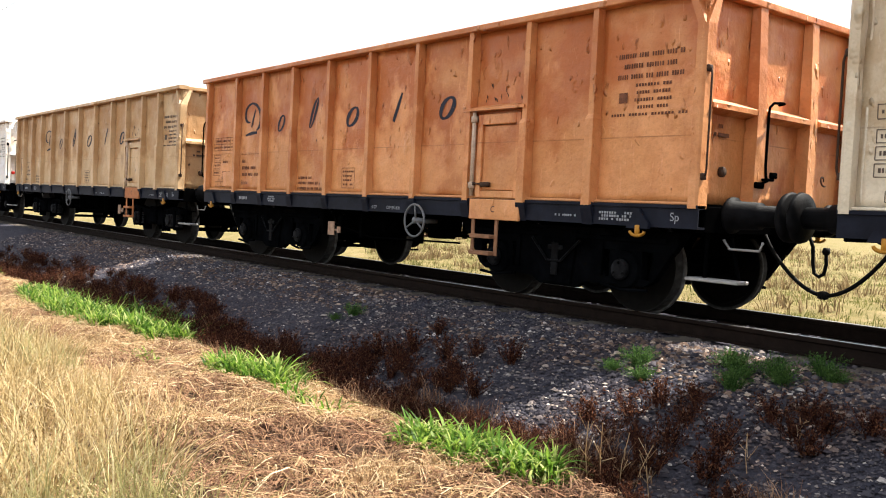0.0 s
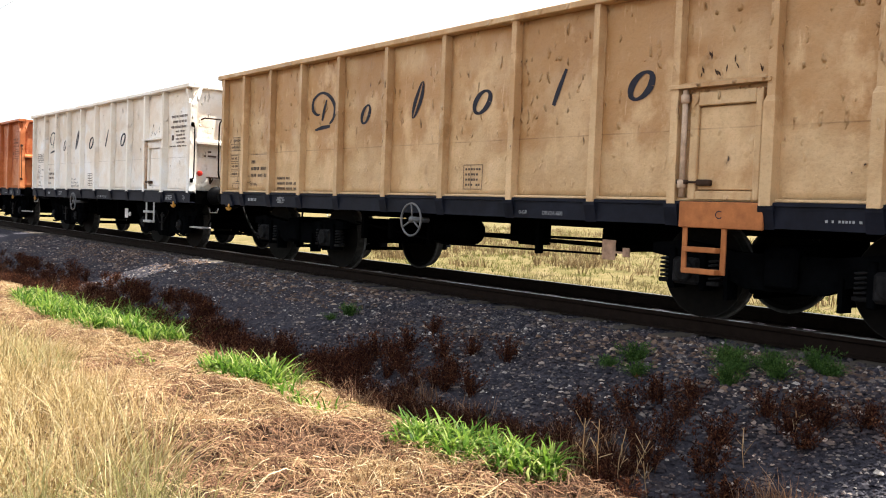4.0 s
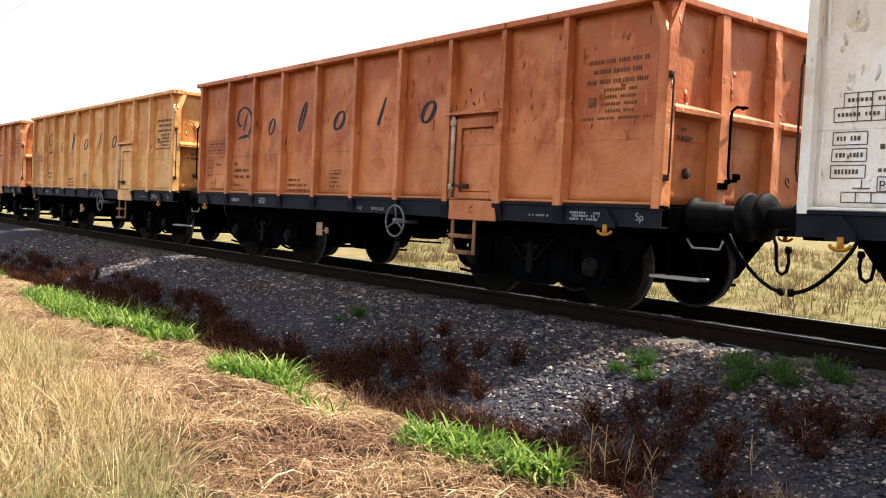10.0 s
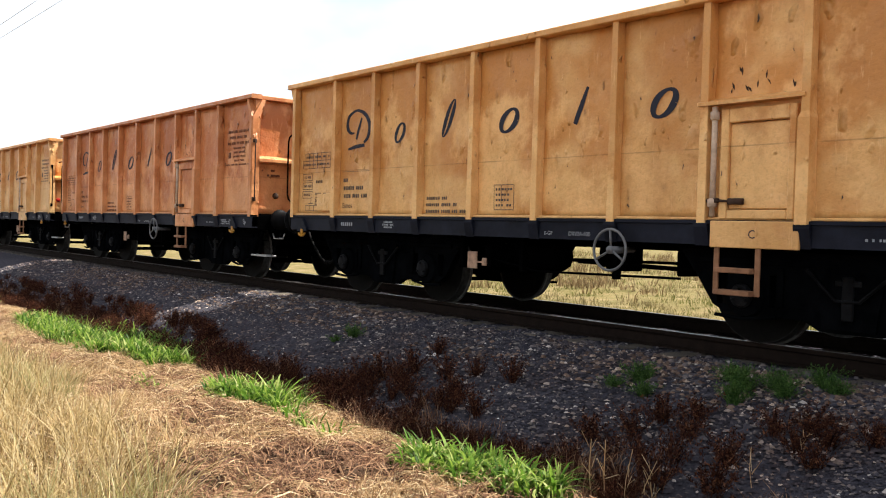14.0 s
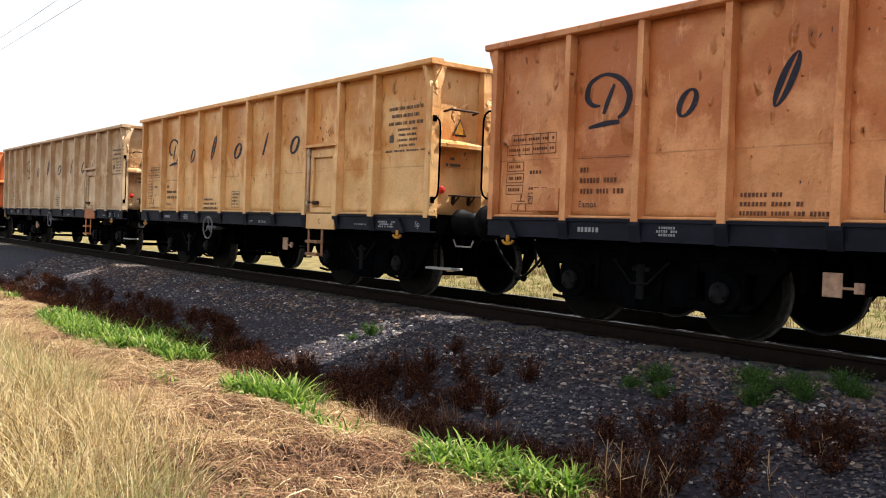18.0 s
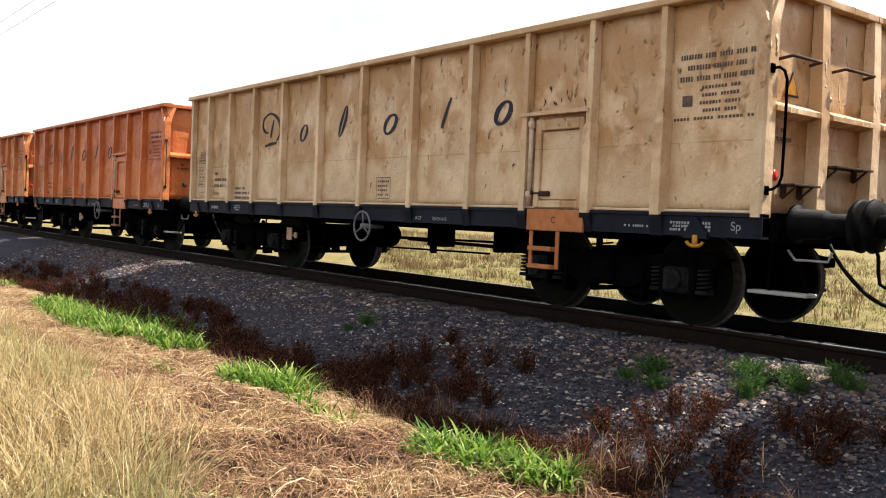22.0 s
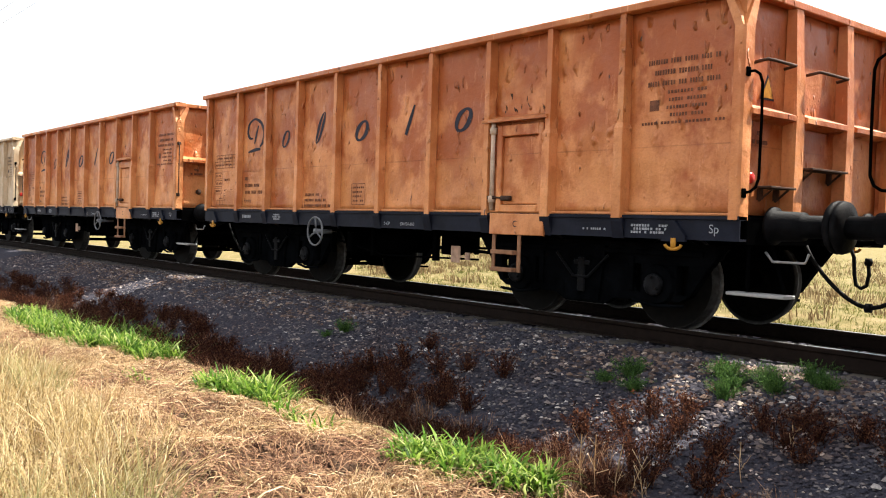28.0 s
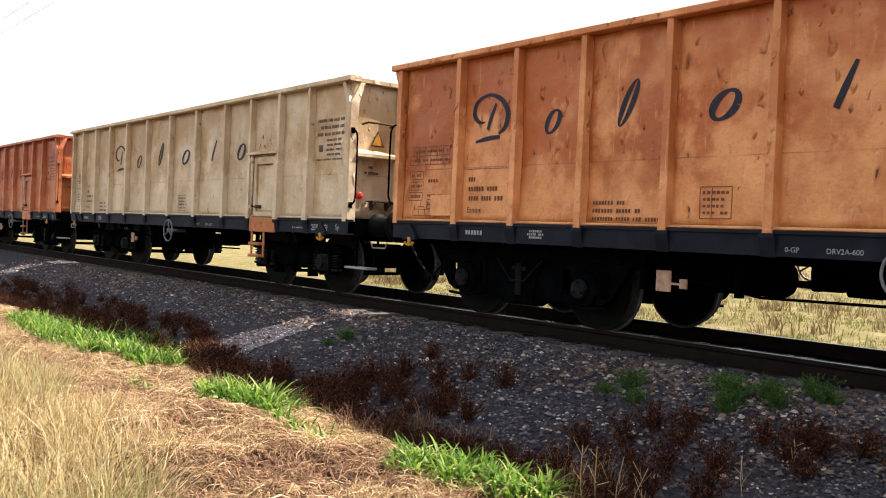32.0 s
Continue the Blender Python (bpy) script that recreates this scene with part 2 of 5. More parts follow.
def lathe(bm, profile, centre, axis="y", seg=24):
    """profile: (along, radius) pairs turned round an axis through centre."""
    rings = []
    for along, r in profile:
        ring = []
        for j in range(seg):
            a = 2 * math.pi * j / seg
            c, s = r * math.cos(a), r * math.sin(a)
            p = {"y": (c, along, s), "x": (along, c, s), "z": (c, s, along)}[axis]
            ring.append(bm.verts.new(Vector(centre) + Vector(p)))
        rings.append(ring)
    for A, B in zip(rings, rings[1:]):
        for j in range(seg):
            bm.faces.new((A[j], A[(j + 1) % seg], B[(j + 1) % seg], B[j]))
    bm.faces.new(rings[0])
    bm.faces.new(rings[-1][::-1])
    bmesh.ops.recalc_face_normals(bm, faces=bm.faces[:])


def shared(key, build, smooth=False):
    """The mesh made by build(bm), made once per key."""
    if key not in MESHES:
        bm = bmesh.new()
        build(bm)
        me = bpy.data.meshes.new(key if isinstance(key, str) else key[0])
        bm.to_mesh(me)
        bm.free()
        me.materials.append(None)
        if smooth:
            me.shade_smooth()
        MESHES[key] = me
    return MESHES[key]


def part(name, mesh, mat, parent, label="", at=None, kind=""):
    ob = new(name, mesh)
    ob.material_slots[0].link = "OBJECT"
    ob.material_slots[0].material = mat
    ob.parent = parent
    if at is not None:
        ob.matrix_basis = at
    return tagged(ob, label, kind=kind)


TURNED = pose(0, 0, 0, 0, 0, 180)

# ---- the wagons ----
B = 1.42          # half width over the posts
SKIN = 1.33       # half width at the panels
ZB, ZS, ZT, ZR = 0.885, 1.10, 3.01, 3.085
OVER, BASE = 2.03, 1.90
TYPES = {
    "short": dict(hl=5.302, posts=[-4.072, -3.102, -2.124, -1.079, -0.017, 1.047, 2.089, 3.040, 3.996], first=1, door=6),
    "short_far_door": dict(hl=5.302, posts=[-4.104, -3.107, -2.135, -1.076, -0.027, 1.060, 2.090, 3.060, 4.036], first=1, door=7),
    "long": dict(hl=6.192, posts=[-5.364, -4.445, -3.496, -2.464, -1.305, -0.122, 1.089, 2.269, 3.240, 4.193, 5.091], first=3, door=8),
}


def dent(x, z):
    return 0.020 * noise.noise(Vector((x * 1.7, 3.1, z * 1.7))) + 0.011 * noise.noise(Vector((x * 5.1, 8.7, z * 4.1)))


def skin(x, z, proud=0.0):
    return Vector((x, -SKIN - dent(x, z) - proud, z))


def plate(bm, front, back):
    """A closed plate between two grids of points."""
    n, m = len(front), len(front[0])
    F = [[bm.verts.new(p) for p in row] for row in front]
    K = [[bm.verts.new(p) for p in row] for row in back]
    for j in range(n - 1):
        for i in range(m - 1):
            bm.faces.new((F[j][i], F[j][i + 1], F[j + 1][i + 1], F[j + 1][i]))
            bm.faces.new((K[j][i], K[j + 1][i], K[j + 1][i + 1], K[j][i + 1]))
    for i in range(m - 1):
        bm.faces.new((F[0][i + 1], F[0][i], K[0][i], K[0][i + 1]))
        bm.faces.new((F[-1][i], F[-1][i + 1], K[-1][i + 1], K[-1][i]))
    for j in range(n - 1):
        bm.faces.new((F[j][0], F[j + 1][0], K[j + 1][0], K[j][0]))
        bm.faces.new((F[j + 1][-1], F[j][-1], K[j][-1], K[j + 1][-1]))


def panel_mesh(bm, x0, x1, z0, z1, nx=12, nz=20):
    def at(i, j):
        return x0 + (x1 - x0) * i / nx, z0 + (z1 - z0) * j / nz
    front = [[skin(*at(i, j)) for i in range(nx + 1)] for j in range(nz + 1)]
    back = [[p + Vector((0, 0.02, 0)) for p in row] for row in front]
    plate(bm, front, back)
    # weld bead across the plate
    k = 12
    for s in range(k):
        xa, xb = x0 + (x1 - x0) * s / k, x0 + (x1 - x0) * (s + 1) / k
        pts = [skin(xa, 1.736, 0.003), skin(xb, 1.736, 0.003), skin(xb, 1.742, 0.003), skin(xa, 1.742, 0.003)]
        bm.faces.new([bm.verts.new(p) for p in pts])


def stroke(bm, points, widths, n=6, proud=0.005):
    """A flat painted band along points (x, z) on the side plates."""
    pts = []
    for (a, b), wa, wb in zip(zip(points, points[1:]), widths, widths[1:]):
        for k in range(n):
            f = k / n
            pts.append((a[0] + (b[0] - a[0]) * f, a[1] + (b[1] - a[1]) * f, wa + (wb - wa) * f))
    pts.append((*points[-1], widths[-1]))
    prev = None
    for i, (x, z, w) in enumerate(pts):
        xa, za, _ = pts[max(0, i - 1)]
        xb, zb, _ = pts[min(len(pts) - 1, i + 1)]
        d = Vector((xb - xa, zb - za)).normalized()
        nrm = Vector((-d.y, d.x)) * w / 2
        ring = [bm.verts.new(skin(x + s * nrm.x, z + s * nrm.y, proud)) for s in (1, 0, -1)]
        if prev:
            for k in (0, 1):
                bm.faces.new((prev[k], prev[k + 1], ring[k + 1], ring[k]))
        prev = ring


def oval(bm, x, z, rx, rz, lean, thin, thick, start=0.0, sweep=1.0, seg=26):
    pts, wid = [], []
    for i in range(seg + 1):
        a = 2 * math.pi * (start + sweep * i / seg)
        u, v = rx * math.cos(a), rz * math.sin(a)
        pts.append((x + u + lean * v, z + v))
        wid.append(thin + (thick - thin) * abs(math.cos(a)) ** 1.5)
    stroke(bm, pts, wid, 1)


def smooth(points, n=5):
    """Points on a soft curve through the given ones."""
    out = []
    P = [points[0], *points, points[-1]]
    for a, b, c, d in zip(P, P[1:], P[2:], P[3:]):
        for k in range(n):
            f = k / n
            out.append(tuple(0.5 * (2 * q + (r - p) * f + (2 * p - 5 * q + 4 * r - u) * f * f + (3 * q - p - 3 * r + u) * f ** 3) for p, q, r, u in zip(a, b, c, d)))
    return out + [points[-1]]


def emblem(bm, k, x):
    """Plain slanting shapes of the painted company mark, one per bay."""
    z = 2.06
    def swirl(*points):
        pts = smooth([(x + u, z + v, w) for u, v, w in points])
        stroke(bm, [p[:2] for p in pts], [p[2] for p in pts], 1)
    if k == 0:
        swirl((-0.10, 0.19, 0.02), (-0.20, 0.20, 0.045), (-0.29, 0.29, 0.07), (-0.25, 0.43, 0.05), (-0.05, 0.50, 0.035), (0.17, 0.43, 0.06), (0.29, 0.28, 0.075), (0.25, 0.12, 0.06), (0.15, 0.045, 0.03))
        swirl((0.08, 0.39, 0.035), (0.0, 0.22, 0.06), (-0.05, 0.10, 0.045))
        swirl((0.17, 0.01, 0.04), (-0.04, 0.0, 0.055), (-0.24, -0.03, 0.03))
    elif k == 1:
        oval(bm, x, z + 0.125, 0.085, 0.12, 0.35, 0.025, 0.065)
    elif k == 2:
        oval(bm, x - 0.01, z + 0.235, 0.05, 0.22, 0.42, 0.015, 0.065)
    elif k in (3, 5):
        oval(bm, x + 0.01, z + 0.125, 0.115, 0.125, 0.45, 0.03, 0.08)
    else:
        swirl((0.10, 0.38, 0.035), (0.02, 0.18, 0.06), (-0.05, 0.01, 0.055))


def bars(bm, x0, x1, z, h, count, gap, rng, proud=0.005):
    """A line of small bars that stands for writing, in words."""
    x = x0
    step = (x1 - x0) / count
    word = rng.randint(4, 9)
    for i in range(count):
        word -= 1
        if word <= 0:
            word = rng.randint(4, 9)
        else:
            w = step * rng.uniform(0.55, 0.78)
            k = h * rng.uniform(0.8, 0.92)
            stroke(bm, [(x, z), (x + w, z)], [k, k], 1, proud)
        x += step


def frame_box(bm, x0, x1, z0, z1, w=0.008):
    stroke(bm, [(x0, z0), (x1, z0)], [w, w], 3)
    stroke(bm, [(x0, z1), (x1, z1)], [w, w], 3)
    stroke(bm, [(x0, z0), (x0, z1)], [w, w], 3)
    stroke(bm, [(x1, z0), (x1, z1)], [w, w], 3)


def post_mesh(bm, x, cut=None):
    """A pressed steel post: hat profile, wider towards the bottom; cut: height above which it is narrow."""
    def seg(z0, z1, w0, w1, out0, out1):
        lo = [(-w0, -SKIN + 0.02), (-w0 * 0.92, -out0), (w0 * 0.92, -out0), (w0, -SKIN + 0.02)]
        hi = [(-w1, -SKIN + 0.02), (-w1 * 0.92, -out1), (w1 * 0.92, -out1), (w1, -SKIN + 0.02)]
        A = [bm.verts.new((x + p[0], p[1], z0)) for p in lo]
        C = [bm.verts.new((x + p[0], p[1], z1)) for p in hi]
        for i in range(4):
            bm.faces.new((A[i], A[(i + 1) % 4], C[(i + 1) % 4], C[i]))
        bm.faces.new(A[::-1])
        bm.faces.new(C)
    if cut:
        seg(ZS - 0.03, cut, 0.058, 0.058, B + 0.03, B + 0.03)
        seg(cut, cut + 0.05, 0.058, 0.040, B + 0.03, B + 0.01)
        seg(cut + 0.05, ZT, 0.040, 0.038, B + 0.01, B + 0.01)
    else:
        seg(ZS - 0.03, ZT, 0.046, 0.038, B + 0.01, B + 0.01)
    bmesh.ops.recalc_face_normals(bm, faces=bm.faces[:])


def gusset_mesh(bm, x):
    prism(bm, [(-B + 0.03, ZS - 0.026), (-B - 0.014, ZS - 0.026), (-B - 0.014, ZS - 0.06), (-B + 0.03, ZB - 0.01)], 0, x - 0.07, x + 0.07)


def buffer_mesh(bm):
    lathe(bm, [(0.0, 0.17), (0.03, 0.17), (0.035, 0.135), (0.30, 0.125), (0.30, 0.10), (0.545, 0.095)], (0, 0, 0), "x", 20)


def head_mesh(bm):
    lathe(bm, [(0.54, 0.11), (0.565, 0.215), (0.60, 0.225), (0.617, 0.20)], (0, 0, 0), "x", 28)


def wheel_mesh(bm):
    lathe(bm, [(-0.065, 0.40), (-0.065, 0.455), (0.045, 0.462), (0.05, 0.485), (0.075, 0.488), (0.08, 0.41), (0.03, 0.39), (0.015, 0.13), (0.08, 0.115), (0.08, 0.06),
               (-0.07, 0.06), (-0.07, 0.13), (-0.02, 0.15), (-0.01, 0.38)], (0, 0, 0), "y", 36)


def axle_mesh(bm):
    lathe(bm, [(-0.98, 0.06), (-0.82, 0.065), (-0.80, 0.085), (0.80, 0.085), (0.82, 0.065), (0.98, 0.06)], (0, 0, 0), "y", 14)


def side_frame_mesh(bm):
    """Bogie side frame: box beam that drops in the middle, with horn guides."""
    h = BASE / 2
    out = [(-h - 0.42, 0.60), (-h - 0.42, 0.70), (-h - 0.1, 0.74), (-0.45, 0.66), (0.45, 0.66), (h + 0.1, 0.74), (h + 0.42, 0.70), (h + 0.42, 0.60),
           (h + 0.12, 0.56), (0.50, 0.40), (0.36, 0.34), (-0.36, 0.34), (-0.50, 0.40), (-h - 0.12, 0.56)]
    prism(bm, out, 1, -1.06, -0.93)
    for s in (-1, 1):
        for d in (-0.17, 0.17):
            box(bm, s * h + d - 0.035, s * h + d + 0.035, -1.10, -0.90, 0.28, 0.66, 0.01)
        box(bm, s * (h - 0.42) - 0.02, s * (h - 0.42) + 0.02, -1.09, -0.92, 0.22, 0.5)
    box(bm, -0.16, 0.16, -1.12, -0.9, 0.36, 0.72, 0.03)


def plate_frame_mesh(bm):
    """Deep cast side frame with slots beside the axle boxes and a drop in the middle; it hides most of the wheels."""
    h = BASE / 2
    y0, y1 = -1.03, -0.94
    prism(bm, [(-h - 0.72, 0.84), (-h - 0.56, 0.63), (h + 0.56, 0.63), (h + 0.72, 0.84)], 1, y0, y1)
    prism(bm, [(-h + 0.39, 0.629), (-0.72 * h, 0.351), (0.72 * h, 0.351), (h - 0.39, 0.629)], 1, y0, y1)
    prism(bm, [(-h - 0.36, 0.35), (-h - 0.24, 0.285), (-0.40, 0.265), (-0.26, 0.19), (0.26, 0.19), (0.40, 0.265), (h + 0.24, 0.285), (h + 0.36, 0.35)], 1, y0, y1)
    prism(bm, [(-0.30, 0.80), (-0.22, 0.22), (0.22, 0.22), (0.30, 0.80)], 1, -1.07, y0 + 0.002)
    box(bm, -h - 0.50, h + 0.50, -1.065, y0 + 0.002, 0.72, 0.77, 0.008)
    for s in (-1, 1):
        a, c = sorted((s * (h - 0.22), s * (h + 0.20)))
        box(bm, a, c, y0, y1, 0.352, 0.628)
        prism(bm, [(s * (h + 0.34), 0.628), (s * (h + 0.55), 0.628), (s * (h + 0.355), 0.352), (s * (h + 0.30), 0.352)], 1, y0, y1)
        lathe(bm, [(-1.09, 0.13), (-1.075, 0.185), (-1.03, 0.20)], (s * h, 0, 0.44), "y", 20)
        lathe(bm, [(-1.15, 0.055), (-1.14, 0.10), (-1.088, 0.115)], (s * h, 0, 0.44), "y", 16)
        rod(bm, [(s * (h - 0.3), -1.05, 0.27), (s * h, -1.09, 0.235), (s * (h + 0.3), -1.05, 0.25)], 0.018, 6)
        box(bm, s * 0.62 - 0.03, s * 0.62 + 0.03, -1.06, y0 + 0.002, 0.36, 0.70, 0.006)


def axle_cap_mesh(bm):
    """Round cover on an axle box with a rim, three bolts and a wear plate above."""
    lathe(bm, [(-1.185, 0.03), (-1.18, 0.085), (-1.165, 0.105), (-1.14, 0.11)], (0, 0, 0.44), "y", 18)
    for k in range(3):
        a = math.pi / 2 + k * 2 * math.pi / 3
        lathe(bm, [(-1.20, 0.012), (-1.175, 0.016)], (0.07 * math.cos(a), 0, 0.44 + 0.07 * math.sin(a)), "y", 6)


def frame_bracket_mesh(bm):
    """Brake bracket and stay bolted to the side frame."""
    box(bm, -0.05, 0.05, -1.10, -1.072, 0.30, 0.66, 0.01)
    box(bm, -0.11, 0.11, -1.095, -1.072, 0.58, 0.63, 0.008)
    rod(bm, [(-0.36, -1.085, 0.70), (-0.10, -1.10, 0.46), (0.10, -1.10, 0.46), (0.36, -1.085, 0.70)], 0.016, 6)


def axle_box_mesh(bm):
    box(bm, -0.15, 0.15, -1.13, -0.90, 0.33, 0.58, 0.03)
    lathe(bm, [(-1.17, 0.085), (-1.16, 0.10), (-1.10, 0.11)], (0, 0, 0.46), "y", 14)
    box(bm, -0.34, 0.34, -1.07, -0.95, 0.33, 0.37, 0.01)


def spring_mesh(bm):
    pts = []
    for i in range(41):
        a = i / 40 * 5 * 2 * math.pi
        pts.append((0.065 * math.cos(a), 0.065 * math.sin(a), 0.37 + 0.2 * i / 40))
    rod(bm, pts, 0.013, 5)


def bolster_mesh(bm):
    box(bm, -0.22, 0.22, -0.93, 0.93, 0.42, 0.74, 0.03)
    lathe(bm, [(0.72, 0.22), (0.88, 0.2)], (0, 0, 0), "z", 16)


def end_beam_mesh(bm):
    box(bm, BASE / 2 + 0.31, BASE / 2 + 0.41, -0.93, 0.93, 0.60, 0.68, 0.01)


def brake_shoe_mesh(bm):
    for s in (-1, 1):
        box(bm, s * (BASE / 2 - 0.53) - 0.035, s * (BASE / 2 - 0.53) + 0.035, -0.83, -0.67, 0.28, 0.62, 0.015)
        rod(bm, [(s * (BASE / 2 - 0.55), -0.8, 0.26), (s * (BASE / 2 - 0.55), 0.8, 0.26)], 0.03, 6)


def hose_mesh(bm, y, loop):
    if not loop:
        # the spare one hangs and is hooked up again
        rod(bm, [(0.02, y, 0.88), (0.12, y, 0.86), (0.16, y, 0.76), (0.17, y, 0.60), (0.19, y, 0.50), (0.24, y, 0.47), (0.29, y, 0.50), (0.31, y, 0.60), (0.30, y, 0.70)], 0.019, 8)
        lathe(bm, [(0.69, 0.03), (0.72, 0.04), (0.76, 0.03)], (0.30, y, 0), "z", 10)
        return
    pts = []
    for i in range(15):
        f = i / 14
        pts.append((0.02 + 0.62 * f, y + 0.03 * math.sin(3 * f), 0.86 - 0.52 * math.sin(0.5 * math.pi * f) ** 0.8))
    rod(bm, pts, 0.019, 8)
    lathe(bm, [(-0.03, 0.03), (0.0, 0.042), (0.018, 0.042)], (0.622, y + 0.005, 0.34), "x", 10)


def coupling_mesh(bm):
    box(bm, 0.0, 0.22, -0.06, 0.06, 0.94, 1.14, 0.02)
    rod(bm, [(0.2, 0.03, 1.02), (0.42, 0.045, 0.90), (0.6, 0.045, 0.93)], 0.025, 6)
    rod(bm, [(0.2, -0.03, 1.02), (0.42, -0.045, 0.90), (0.6, -0.045, 0.93)], 0.025, 6)
    rod(bm, [(0.40, -0.2, 0.91), (0.40, 0.2, 0.91)], 0.022, 6)


def handrail_mesh(bm, side):
    """Bent bar at a corner, standing clear of the end wall; side: 1 at the forked post, -1 at the straight one."""
    pts = [(-0.02, -1.35, 1.30), (0.07, -1.37, 1.31), (0.125, -1.375, 1.345), (0.155, -1.38, 1.42), (0.16, -1.38, 1.9), (0.155, -1.38, 2.22), (0.13, -1.38, 2.29), (0.08, -1.375, 2.325), (-0.02, -1.35, 2.33)]
    rod(bm, [(x, y * side, z) for x, y, z in pts], 0.0125, 8)
    for z in (1.30, 2.33):
        box(bm, -0.012, 0.014, *sorted((-1.385 * side, -1.325 * side)), z - 0.04, z + 0.04, 0.006)


def corner_grab_mesh(bm, side):
    """Straight grab bar close to the corner post."""
    rod(bm, [(-0.01, -1.36 * side, 1.36), (0.035, -1.365 * side, 1.37), (0.045, -1.37 * side, 1.42), (0.045, -1.37 * side, 2.26), (0.035, -1.365 * side, 2.31), (-0.01, -1.36 * side, 2.32)], 0.010, 7)
    for z in (1.36, 2.32):
        box(bm, -0.012, 0.03, *sorted((-1.395 * side, -1.335 * side)), z - 0.03, z + 0.03, 0.006)


def post_handle_mesh(bm):
    """Handle on the first end post: bent over at its head, with a lamp bracket at its foot."""
    rod(bm, [(0.0, -0.20, 2.12), (0.06, -0.20, 2.13), (0.08, -0.26, 2.125), (0.085, -0.42, 2.11), (0.085, -0.49, 2.06), (0.085, -0.50, 1.98), (0.085, -0.50, 1.50), (0.08, -0.48, 1.42), (0.06, -0.42, 1.37), (0.0, -0.40, 1.36)], 0.014, 7)
    box(bm, 0.0, 0.08, -0.43, -0.32, 1.375, 1.40, 0.006)
    box(bm, 0.05, 0.08, -0.38, -0.27, 1.40, 1.46, 0.008)
    box(bm, 0.0, 0.03, -0.55, -0.40, 1.30, 1.36, 0.008)


def wall_ring_mesh(bm):
    rod(bm, [(-0.10 + 0.004 * i, 0.05 * math.cos(a), 0.05 * math.sin(a)) for i, a in enumerate(2 * math.pi * k / 14 for k in range(12))], 0.009, 6)


def end_note_mesh(bm):
    """Two short stencilled lines on the end wall."""
    for z, a, c in ((0.05, 0.05, 0.12), (-0.03, -0.02, 0.02), (-0.03, 0.05, 0.22)):
        box(bm, 0.0, 0.003, a, c, z - 0.018, z + 0.018)


def rung_mesh(bm, y0, y1, z):
    rod(bm, [(-0.07, y0, z), (0.05, y0 + 0.02, z + 0.02), (0.06, y0 + 0.1, z + 0.02), (0.06, y1, z + 0.02), (-0.05, y1, z)], 0.015, 6)


def tread_mesh(bm, y0, y1, z):
    """Narrow step shelf on two slanting brackets."""
    box(bm, -0.11, 0.06, y0, y1, z, z + 0.02, 0.004)
    for y in (y0 + 0.06, y1 - 0.10):
        prism(bm, [(y, z - 0.001), (y + 0.03, z - 0.001), (y + 0.03, z - 0.10), (y, z - 0.10)], 0, -0.115, -0.07)
        rod(bm, [(-0.10, y + 0.015, z - 0.11), (0.03, y + 0.015, z - 0.004)], 0.011, 5)


def lamp_spot_mesh(bm):
    lathe(bm, [(-0.10, 0.05), (-0.04, 0.05), (-0.03, 0.04)], (0, 0, 0), "x", 12)


def warning_mesh(bm, k):
    """Triangular plate; k: its size."""
    prism(bm, [(-0.09 * k, -0.07 * k), (0.09 * k, -0.07 * k), (0.0, 0.11 * k)], 0, 0.0, 0.006)


def end_wall_mesh(bm, w=1.33):
    front = [[Vector((-0.13 + 0.012 * noise.noise(Vector((5 + y * 2, 1, z * 2))), y, z)) for y in np.linspace(-w, w, 17)] for z in np.linspace(ZS, ZT + 0.02, 15)]
    plate(bm, front, [[p - Vector((0.02, 0, 0)) for p in row] for row in front])


def end_post_mesh(bm, y):
    A = [bm.verts.new(p) for p in ((-0.125, y - 0.09, ZS - 0.02), (0.0, y - 0.075, ZS - 0.02), (0.0, y + 0.075, ZS - 0.02), (-0.125, y + 0.09, ZS - 0.02))]
    M = [bm.verts.new(p) for p in ((-0.125, y - 0.09, 2.0), (0.0, y - 0.07, 2.0), (0.0, y + 0.07, 2.0), (-0.125, y + 0.09, 2.0))]
    C = [bm.verts.new(p) for p in ((-0.125, y - 0.08, ZT), (-0.045, y - 0.06, ZT), (-0.045, y + 0.06, ZT), (-0.125, y + 0.08, ZT))]
    for P, Q in ((A, M), (M, C)):
        for i in range(4):
            bm.faces.new((P[i], P[(i + 1) % 4], Q[(i + 1) % 4], Q[i]))
    bm.faces.new(A[::-1])
    bm.faces.new(C)
    bmesh.ops.recalc_face_normals(bm, faces=bm.faces[:])


def ledge_mesh(bm, y0, y1):
    """Sloping shelf across the end wall, in outline a thin wedge."""
    ylo = [bm.verts.new((x, y0, z)) for x, z in ((-0.125, 2.09), (0.02, 2.03), (0.02, 1.985), (-0.125, 1.95))]
    yhi = [bm.verts.new((x, y1, z)) for x, z in ((-0.125, 2.09), (0.02, 2.03), (0.02, 1.985), (-0.125, 1.95))]
    bm.faces.new(ylo)
    bm.faces.new(yhi[::-1])
    for i in range(4):
        bm.faces.new((ylo[i], yhi[i], yhi[(i + 1) % 4], ylo[(i + 1) % 4]))
    bmesh.ops.recalc_face_normals(bm, faces=bm.faces[:])


